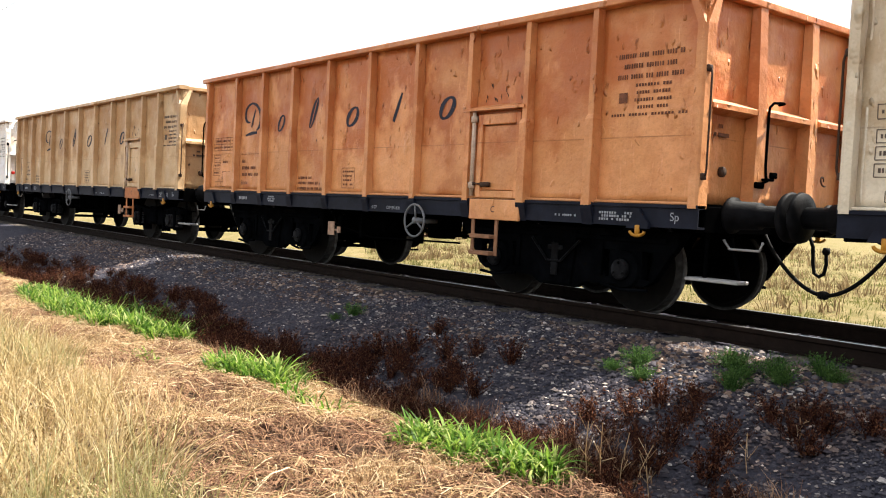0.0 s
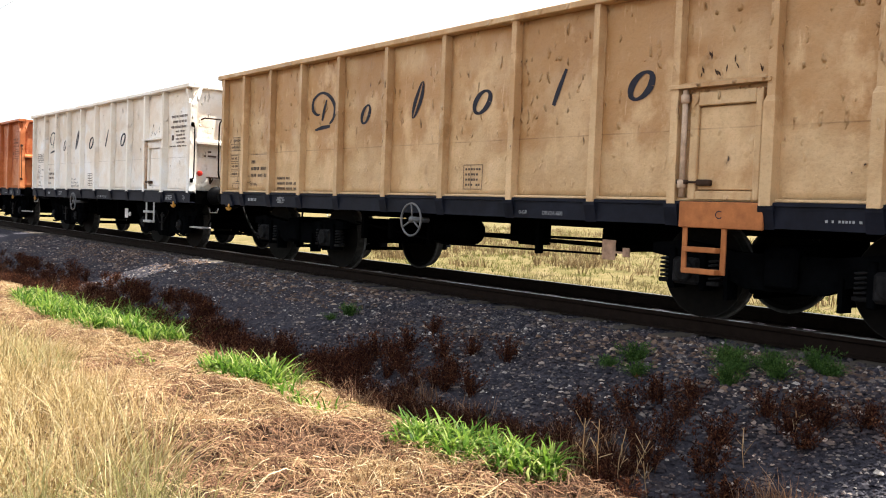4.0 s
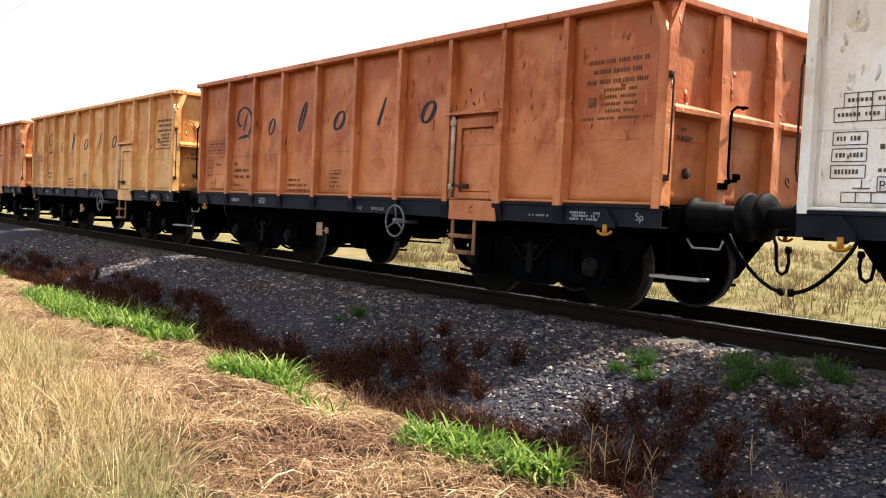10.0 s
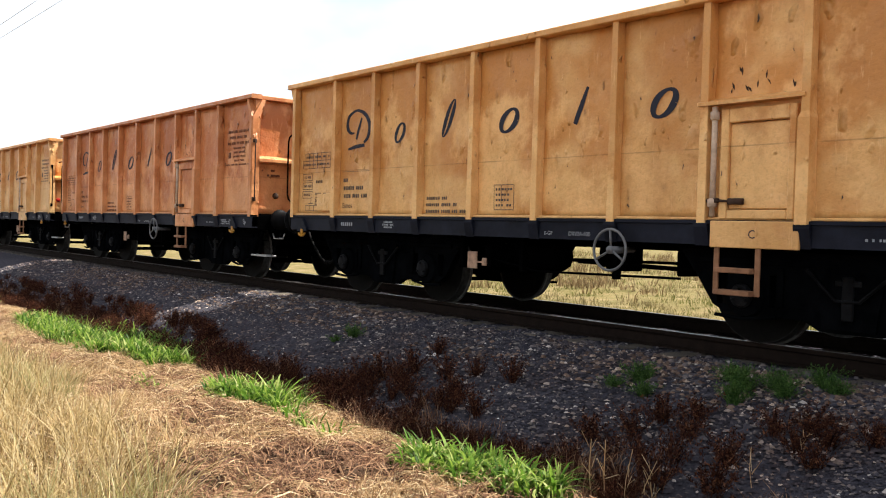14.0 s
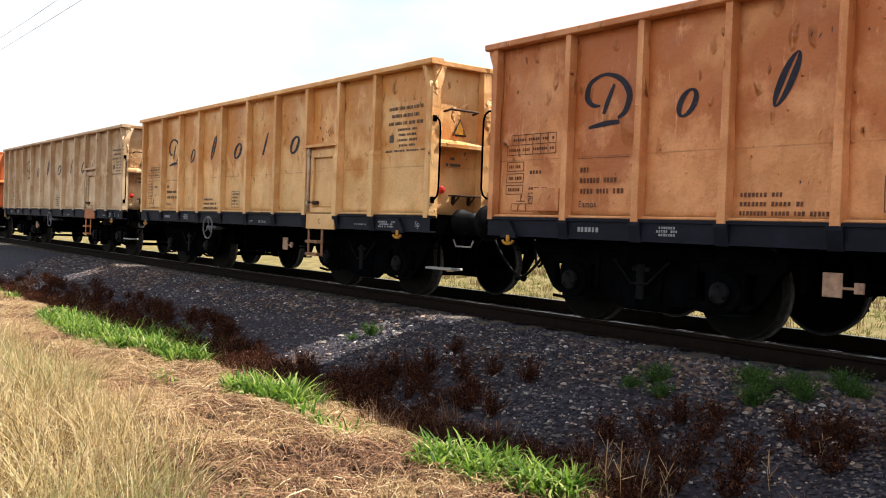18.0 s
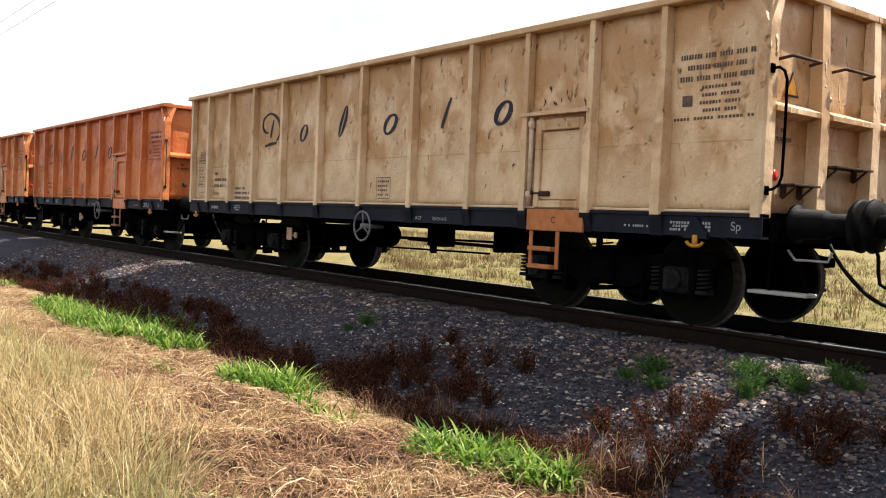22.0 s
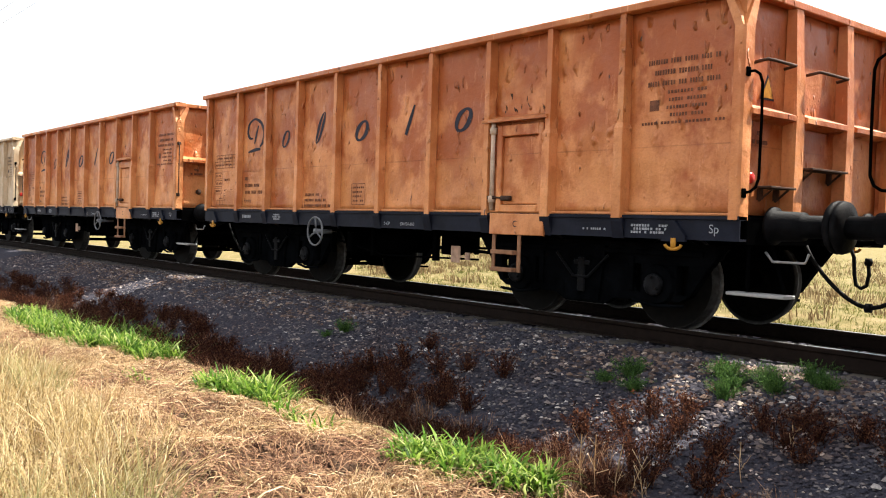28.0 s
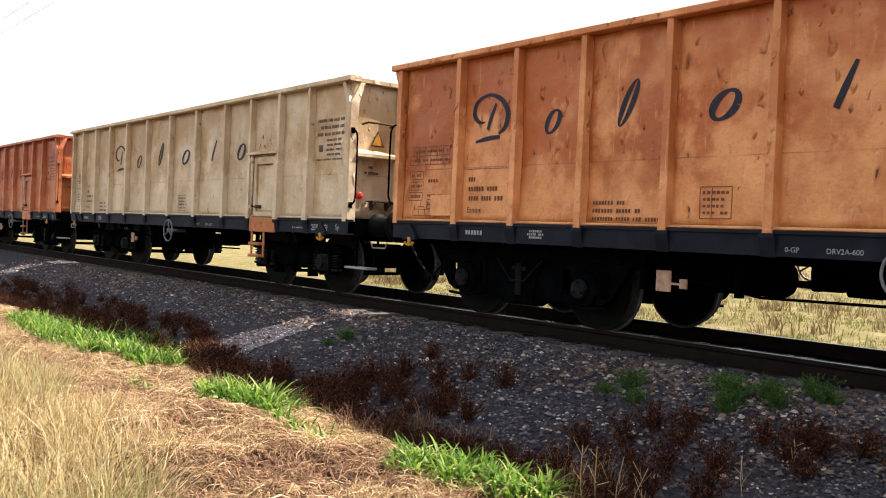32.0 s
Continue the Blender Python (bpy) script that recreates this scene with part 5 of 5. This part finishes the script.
def low_near_ditch(y, reach):
    return min(1.0, max(0.22, (-4.35 - y) / reach))


def bare(x, y):
    """Bare brown soil shows in a few trodden patches of the bank."""
    return patchy(x, y, 0.85, 31) + 0.35 * patchy(x, y, 2.9, 32) + (0.5 if x > -5.6 else 0.06) - (0.5 if y < tall_line(x) else 0.0)


rng = random.Random(11)
# matted straw on the bank
pale_straws, brown_straws = [], []
while len(pale_straws) + len(brown_straws) < 100000:
    x, y = near_x(rng), rng.uniform(-8.6, -3.7)
    if y > -3.90 + 0.25 * patchy(x, 0, 0.9, 2) or (x > -2.2 and y < -6.8):
        continue
    k = bare(x, y)
    if k > 0.40 and rng.random() < 0.55 or y < tall_line(x) and rng.random() < 0.6:
        continue
    (pale_straws if k + rng.gauss(0, 0.22) < 0.13 else brown_straws).append((x, y, height(x, y), 1.0))
stuff("pale_straw", *lying(pale_straws, rng, (0.12, 0.50), (0.0025, 0.007)), STRAW, "matted pale straw lying on the bank", "straw")
stuff("brown_straw", *lying(brown_straws, rng, (0.08, 0.36), (0.0025, 0.007)), RUSSET, "trampled red-brown straw on the bank", "straw")
# short tufts in the trampled zone
spots = []
while len(spots) < 1700:
    x, y = near_x(rng, -22, 0.5), rng.uniform(-8.2, -4.15)
    if y < tall_line(x) or bare(x, y) > 0.12:
        continue
    spots.append((x, y, rng.randint(6, 20), rng.uniform(0.03, 0.12), rng.uniform(0.5, 1.2) * low_near_ditch(y, 1.1)))
stuff("short_dry_grass", *tufts(spots, rng, (0.10, 0.26), (0.004, 0.008)), STRAW, "short tufts of dry grass on the bank", "grass")
# tall golden grass
spots, greener = [], []
while len(spots) + len(greener) < 2700:
    x, y = near_x(rng, -26, 0.0), rng.uniform(-9.5, -4.3)
    if y > tall_line(x) or (x > -2.5 and y < -6.5):
        continue
    one = (x, y, rng.randint(12, 30), rng.uniform(0.06, 0.2), (0.65 + 0.5 * rng.random() + 0.5 * patchy(x, y, 0.8, 6)) * low_near_ditch(y, 1.7))
    (greener if patchy(x, y, 0.7, 12) + rng.gauss(0, 0.12) > 0.24 else spots).append(one)
stuff("tall_dry_grass", *tufts(spots, rng, (0.20, 0.52), (0.004, 0.010)), GOLD, "tall golden dry grass in loose tufts", "grass")
stuff("tall_olive_grass", *tufts(greener, rng, (0.20, 0.50), (0.0025, 0.007)), OLIVE, "tall yellow-green grass in loose tufts", "grass")


# thinner grass and straw on the rest of the bank, around and behind the camera
spots, lay = [], []
while len(spots) < 1500:
    x, y = rng.uniform(-30, 14), rng.uniform(-16, -4.4)
    if x < -2.3 and y > -9.0 or x < 0.6 and y > -6.9:
        continue
    spots.append((x, y, rng.randint(8, 18), rng.uniform(0.08, 0.25), 0.6 + 0.5 * rng.random() + 0.4 * patchy(x, y, 0.6, 6)))
while len(lay) < 9000:
    x, y = rng.uniform(-14, 12), rng.uniform(-13, -4.1)
    if x < -2.3 and y > -8.5 or x < 1.3 and y > -6.7:
        continue
    lay.append((x, y, height(x, y), 1.2))
stuff("outer_dry_grass", *tufts(spots, rng, (0.16, 0.42), (0.005, 0.012), 2), GOLD, "dry golden grass farther along the bank", "grass")
stuff("outer_straw", *lying(lay, rng, (0.12, 0.40), (0.006, 0.014)), STRAW, "loose straw farther along the bank", "straw")


# green clumps along the ditch: broad arching blades
def arching(centres, rng, long, wide, joints=5):
    verts, faces = [], []
    for cx, cy, count, radius, size in centres:
        for _ in range(count):
            r, f = radius * math.sqrt(rng.random()), rng.uniform(0, 6.283)
            x, y = cx + r * math.cos(f), cy + r * math.sin(f)
            z = height(x, y)
            h, w = rng.uniform(*long) * size, rng.uniform(*wide)
            a = f + rng.gauss(0, 0.9)
            reach, droop = rng.uniform(0.25, 0.95), rng.uniform(0.2, 0.85)
            ex, ey = -math.sin(a) * w / 2, math.cos(a) * w / 2
            n = len(verts)
            for j in range(joints + 1):
                s = j / joints
                q = min(1.0, 0.55 + 1.4 * s) * (1 - s ** 2.2) + 0.04
                px, py = x + math.cos(a) * h * reach * s ** 1.4, y + math.sin(a) * h * reach * s ** 1.4
                pz = z - 0.01 + h * (s - droop * s ** 2.6)
                verts += [(px - ex * q, py - ey * q, pz), (px + ex * q, py + ey * q, pz)]
            for j in range(joints):
                c = n + 2 * j
                faces.append((c, c + 1, c + 3, c + 2))
    return verts, faces


def clump(x0, y0, x1, y1, spread, n, size, rng):
    out = []
    for _ in range(n):
        s = rng.random()
        x, y = x0 + (x1 - x0) * s + rng.gauss(0, 0.05), y0 + (y1 - y0) * s + rng.uniform(-1, 1) * spread * (0.35 + 0.65 * math.sin(math.pi * min(0.95, max(0.05, s))))
        out.append((x, y, rng.randint(9, 22), rng.uniform(0.04, 0.12), size * rng.uniform(0.6, 1.15)))
    return out


for x0, y0, x1, y1, spread, n, size in ((-14.9, -4.2, -9.7, -4.1, 0.72, 520, 1.12), (-7.95, -4.40, -6.85, -4.28, 0.36, 90, 1.12), (-4.95, -4.36, -3.7, -4.22, 0.30, 105, 0.95), (-20.5, -4.2, -18.0, -4.2, 0.25, 30, 0.9), (-6.5, -4.48, -5.95, -4.48, 0.10, 8, 0.9), (-9.3, -4.8, -8.4, -4.85, 0.15, 9, 0.6)):
    stuff("green_grass", *arching(clump(x0, y0, x1, y1, spread, n, size, rng), rng, (0.12, 0.34), (0.012, 0.030)), GREEN, "clump of lush bright green grass along the ditch", "grass")
# withered grass between the weeds of the ditch, clods on the bare soil
spots = []
while len(spots) < 620:
    x, y = near_x(rng, -22, -2.0), rng.uniform(-4.1, -3.35)
    if patchy(x, y, 1.1, 61) + rng.gauss(0, 0.15) > 0.12:
        spots.append((x, y, rng.randint(8, 22), rng.uniform(0.04, 0.14), rng.uniform(0.5, 1.1)))
stuff("ditch_dry_grass", *tufts(spots, rng, (0.10, 0.30), (0.003, 0.007)), RUSSET, "withered brown grass in the ditch", "grass")
# field beyond the track
dry, fresh, brush = [], [], []
for _ in range(9500):
    y = 2.6 + 34 * rng.random() ** 1.9
    x = rng.uniform(-12 - y * 1.5, 9)
    one = (x, y, rng.randint(6, 12), rng.uniform(0.08, 0.3), rng.uniform(0.4, 1.0) * (1 + 0.02 * y))
    k = patchy(x, y * 1.6, 0.35, 21) + 0.45 * patchy(x, y, 1.6, 22)
    if k > 0.0 + (0.18 if y < 4.0 else 0.0):
        fresh.append(one)
    elif y > 6 and patchy(x, y * 2, 0.25, 25) + 0.03 * (y - 6) > 0.02:
        brush.append(one)
    else:
        dry.append(one)
stuff("field_grass", *tufts(dry, rng, (0.07, 0.24), (0.006, 0.015), 2), FIELD, "dry straw-yellow field grass behind the track", "grass")
stuff("field_herbs", *tufts(fresh, rng, (0.06, 0.20), (0.008, 0.018), 2), HERB, "low green herbs in the field behind the track", "grass")
stuff("field_brush", *tufts(brush, rng, (0.15, 0.45), (0.012, 0.03), 2), BRUSH, "brown withered brush in the field behind the track", "grass")


def stones(places, rng):
    base = [Vector(p) for p in ((1, 0, 0.1), (0.45, 0.85, 0), (-0.5, 0.8, 0.1), (-1, -0.05, 0), (-0.5, -0.85, 0.1), (0.5, -0.8, 0), (0.45, 0.1, 0.7), (-0.4, 0.25, 0.75), (0.0, -0.45, 0.65))]
    fc = [(0, 1, 6), (1, 2, 7, 6), (2, 3, 7), (3, 4, 8, 7), (4, 5, 8), (5, 0, 6, 8), (6, 7, 8)]
    verts, faces = [], []
    for x, y, z, s in places:
        a = rng.uniform(0, 6.283)
        ca, sa = math.cos(a), math.sin(a)
        kx, ky, kz = s * rng.uniform(0.7, 1.3), s * rng.uniform(0.6, 1.1), s * rng.uniform(0.5, 1.0)
        n = len(verts)
        for p in base:
            j = rng.uniform(0.8, 1.2)
            u, v = p.x * kx * j, p.y * ky * j
            verts.append((x + u * ca - v * sa, y + u * sa + v * ca, z + p.z * kz * j))
        faces += [tuple(n + i for i in f) for f in fc]
    return verts, faces


spots = []
while len(spots) < 5200:
    x, y = near_x(rng, -16, 0.2), rng.uniform(-7.2, -4.0)
    if bare(x, y) + rng.gauss(0, 0.1) < 0.30:
        continue
    s = 0.010 + 0.045 * rng.random() ** 3
    spots.append((x, y, height(x, y) + 0.1 * s, s))
stuff("soil_clod", *stones(spots, rng), CLOD, "dark brown crumbled soil clods on the bank", "soil")
spots = []
while len(spots) < 66000:
    x, y = 2.5 - 28 * rng.random() ** 1.9, rng.uniform(-4.0, -1.0)
    if rng.random() > 0.5 + 0.5 * min(1, max(0, (y + 3.9) / 1.0)):
        continue
    big = rng.random()
    s = 0.007 + 0.013 * rng.random() + (0.028 * rng.random() if big > 0.93 else 0) + 0.0004 * max(0, -6 - x)
    spots.append((x, y, height(x, y) + 0.2 * s, s))
stuff("ballast_stone_rest", *stones(spots, rng), STONE, "dark blue-grey gravel with pale stones", "gravel")
spots = []
while len(spots) < 30000:
    x, y = 1.5 - 10.5 * rng.random() ** 1.2, rng.uniform(-3.75, -1.0)
    if patchy(x, y, 0.8, 71) + rng.gauss(0, 0.3) < -0.25 - 0.3 * (y + 2.4):
        continue
    s = 0.007 + 0.011 * rng.random() + 0.018 * rng.random() ** 5
    spots.append((x, y, height(x, y) + 0.3 * s, s))
stuff("coarse_ballast_stone", *stones(spots, rng), COARSE, "coarse blue-grey crushed stone with pale pieces", "gravel")
spots = []
while len(spots) < 5200:
    x, y = 2.0 - 24 * rng.random() ** 1.6, -1.25 - 1.0 * rng.random() ** 1.5
    if patchy(x, y, 0.9, 51) + rng.gauss(0, 0.25) < -0.05:
        continue
    spots.append((x, y, height(x, y) + 0.004, 0.014 + 0.026 * rng.random()))
stuff("brown_ballast_stone", *stones(spots, rng), BROWNSTONE, "brown rust-stained ballast stones beside the rail", "gravel")
spots = [(x, y, height(x, y) + 0.004, 0.02 + 0.02 * rng.random()) for x, y in ((near_x(rng, -40, 4), rng.uniform(-1.2, 1.9)) for _ in range(9000))]
stuff("track_bed_stone", *stones(spots, rng), STONE, "gravel between the rails", "gravel")


def weed_mesh(name, rng, tall, stems, spread, leafy, mat, leaf=1.0):
    """A bushy weed: thin stems set with many small leaves or seed heads."""
    verts, faces = [], []
    for _ in range(stems):
        a, out = rng.uniform(0, 6.283), rng.uniform(0.05, 1) * spread
        h = tall * rng.uniform(0.45, 1.0)
        bx, by = rng.gauss(0, 0.12) * spread, rng.gauss(0, 0.12) * spread
        tx, ty = bx + math.cos(a) * out, by + math.sin(a) * out
        n = len(verts)
        for s in (0, 0.5, 1):
            w = 0.0035 * (1 - 0.6 * s)
            px, py, pz = bx + (tx - bx) * s ** 1.3, by + (ty - by) * s ** 1.3, h * s
            verts += [(px - w, py - w, pz - 0.02), (px + w, py + w, pz - 0.02)]
        faces += [(n, n + 1, n + 3, n + 2), (n + 2, n + 3, n + 5, n + 4)]
        for _ in range(leafy):
            s = rng.uniform(0.25, 1.02)
            c = Vector((bx + (tx - bx) * s ** 1.3, by + (ty - by) * s ** 1.3, h * s))
            d = Vector((rng.gauss(0, 0.7), rng.gauss(0, 0.7), rng.gauss(0.8, 0.6))).normalized() * rng.uniform(0.018, 0.055) * leaf
            e = d.cross(Vector((rng.gauss(0, 1), rng.gauss(0, 1), rng.gauss(0, 1)))).normalized() * rng.uniform(0.003, 0.008) * leaf
            n = len(verts)
            verts += [tuple(c), tuple(c + d * 0.5 + e), tuple(c + d), tuple(c + d * 0.5 - e)]
            faces.append((n, n + 1, n + 2, n + 3))
    me = bpy.data.meshes.new(name)
    me.from_pydata(verts, [], faces)
    me.materials.append(mat)
    return me


WEEDS = [weed_mesh("dried_weed", random.Random(20 + i), 0.38, 30, 0.30, 34, WEED) for i in range(4)]
LOW = [weed_mesh("green_weed", random.Random(40 + i), 0.24, 70, 0.24, 34, LEAF, 0.65) for i in range(3)]


def plant(name, meshes, x, y, size, label, group, rng):
    ob = new(name, rng.choice(meshes))
    ob.matrix_basis = pose(x, y, height(x, y) - 0.01, 0, 0, rng.uniform(0, 360)) @ Matrix.Diagonal((size, size, size * rng.uniform(0.8, 1.15), 1))
    return tagged(ob, label, "weed", group)


rng = random.Random(5)
far_verts, far_faces = [], []
for _ in range(450):
    x = -23 + 19.4 * rng.random() ** 0.85
    low = -3.92 + 0.02 * (x + 10)
    high = -3.4 + (0.4 if -7.6 < x < -5.6 else 0.0) + 0.55 * min(1.0, max(0.0, (-9.0 - x) / 3.0)) + 0.3 * patchy(x, 0, 0.8, 44)
    y = low + (high - low) * rng.random() ** 1.3
    size = rng.uniform(0.35, 0.75) * (0.75 if x > -5.5 else 1.0)
    if x > -12.5:
        plant("dried_weed", WEEDS, x, y, size, "dried red-brown bushy weed at the ditch", "dried weeds along the ditch", rng)
        continue
    m = pose(x, y, height(x, y) - 0.01, 0, 0, rng.uniform(0, 360)) @ Matrix.Diagonal((size, size, size, 1))
    me = rng.choice(WEEDS)
    n = len(far_verts)
    far_verts += [tuple(m @ v.co) for v in me.vertices]
    far_faces += [tuple(n + i for i in f.vertices) for f in me.polygons]
stuff("far_dried_weeds", far_verts, far_faces, WEED, "dried red-brown weeds farther along the ditch", "weed")
for x, y, s in ((-6.6, -2.75, 1.0), (-6.2, -2.95, 1.1), (-6.95, -3.0, 1.0), (-5.95, -2.5, 0.9), (-3.6, -3.4, 1.0), (-3.25, -3.3, 1.1), (-3.0, -3.5, 1.0), (-3.75, -3.05, 0.9), (-3.4, -2.9, 1.0), (-3.9, -2.7, 0.9),
                (-3.1, -2.6, 0.9), (-2.9, -2.75, 0.8), (-3.35, -2.45, 0.9), (-2.45, -2.5, 0.8), (-2.3, -2.7, 0.9), (-3.3, -4.0, 0.8), (-3.55, -3.85, 0.8), (-3.0, -3.85, 0.7), (-2.6, -3.6, 0.8), (-4.2, -3.5, 0.8), (-4.5, -3.3, 0.7), (-3.8, -3.3, 0.9), (-4.54, -2.99, 1.0), (-4.3, -2.8, 1.0), (-4.24, -2.55, 0.95), (-4.0, -2.4, 0.9), (-3.16, -2.3, 1.0), (-2.95, -2.45, 0.9), (-2.7, -2.35, 0.9), (-2.5, -2.2, 0.8), (-4.18, -3.2, 0.9), (-7.1, -2.75, 1.0), (-7.4, -2.95, 1.0), (-6.4, -2.55, 0.8), (-7.29, -2.3, 0.8)):
    plant("dried_weed", WEEDS, x, y, s * 0.75, "dried red-brown bushy weed on the gravel", "dried weeds on the gravel", rng)
for x, y, s in ((-4.85, -2.05, 1.0), (-4.65, -2.25, 0.9), (-5.0, -2.2, 0.7), (-4.15, -1.75, 1.0), (-3.95, -1.9, 1.1), (-3.75, -1.75, 1.0), (-3.9, -2.1, 0.9), (-3.5, -1.5, 1.0), (-3.35, -1.6, 0.9), (-3.6, -1.9, 0.9), (-8.9, -2.3, 0.8), (-9.0, -2.5, 0.6), (-4.05, -0.35, 0.6), (-14.5, -2.9, 0.8)):
    plant("green_weed", LOW, x, y, s * 0.85, "dull green low weed on the gravel", "green weeds on the gravel", rng)

# bare stalks in front
rng = random.Random(9)
for x, y, h in ((-3.71, -3.9, 0.42), (-3.62, -3.88, 0.46), (-3.55, -3.8, 0.4), (-3.49, -3.74, 0.34), (-3.37, -3.71, 0.24), (-3.1, -3.1, 0.26), (-3.02, -2.68, 0.2)):
    bm = bmesh.new()
    top = Vector((x + rng.uniform(-0.08, 0.08), y + rng.uniform(-0.08, 0.08), height(x, y) + h))
    foot = Vector((x, y, height(x, y) - 0.03))
    mid = foot.lerp(top, 0.55) + Vector((rng.uniform(-0.03, 0.03), 0, 0))
    rod(bm, [foot, mid, top], 0.003, 5)
    for _ in range(5):
        s = rng.uniform(0.4, 0.9)
        p = foot.lerp(top, s)
        rod(bm, [p, p + Vector((rng.uniform(-0.09, 0.09), rng.uniform(-0.05, 0.05), rng.uniform(0.03, 0.12)))], 0.0018, 4)
    me = bpy.data.meshes.new("bare_stalk")
    bm.to_mesh(me)
    bm.free()
    me.materials.append(STRAW)
    tagged(new("bare_stalk", me), "bare dry branching weed stalk", "stalk", "bare stalks by the ditch")

# power lines high behind, running along the railway
for y, z in ((3.0, 11.0), (3.85, 11.0)):
    bm = bmesh.new()
    rod(bm, [(x, y, z + 0.00012 * (x + 45) ** 2) for x in range(-120, 31, 10)], 0.014, 5)
    me = bpy.data.meshes.new("power_line")
    bm.to_mesh(me)
    bm.free()
    me.materials.append(ALUMINIUM)
    tagged(new("power_line", me), "thin dark overhead power line", "power line", "power lines along the railway", "structure")



def motions():
    """The train rolls past; the wheels turn with it."""
    half = [(i * 0.5, d) for i, d in enumerate(RUN)]
    fine = []
    for (ta, a), (tb, c) in zip(half, half[1:]):
        for k in range(5):
            fine.append((round(ta + 0.1 * k, 1), a + (c - a) * k / 5))
    fine.append(half[-1])
    for wagon, wheels, x in MOVERS:
        walk(wagon, [(t, pose(x + d, 0, 0)) for t, d in half])
        for ws, wx in wheels:
            walk(ws, [(t, pose(wx, 0, 0.46, 0, math.degrees(d / 0.46), 0)) for t, d in fine])


motions()
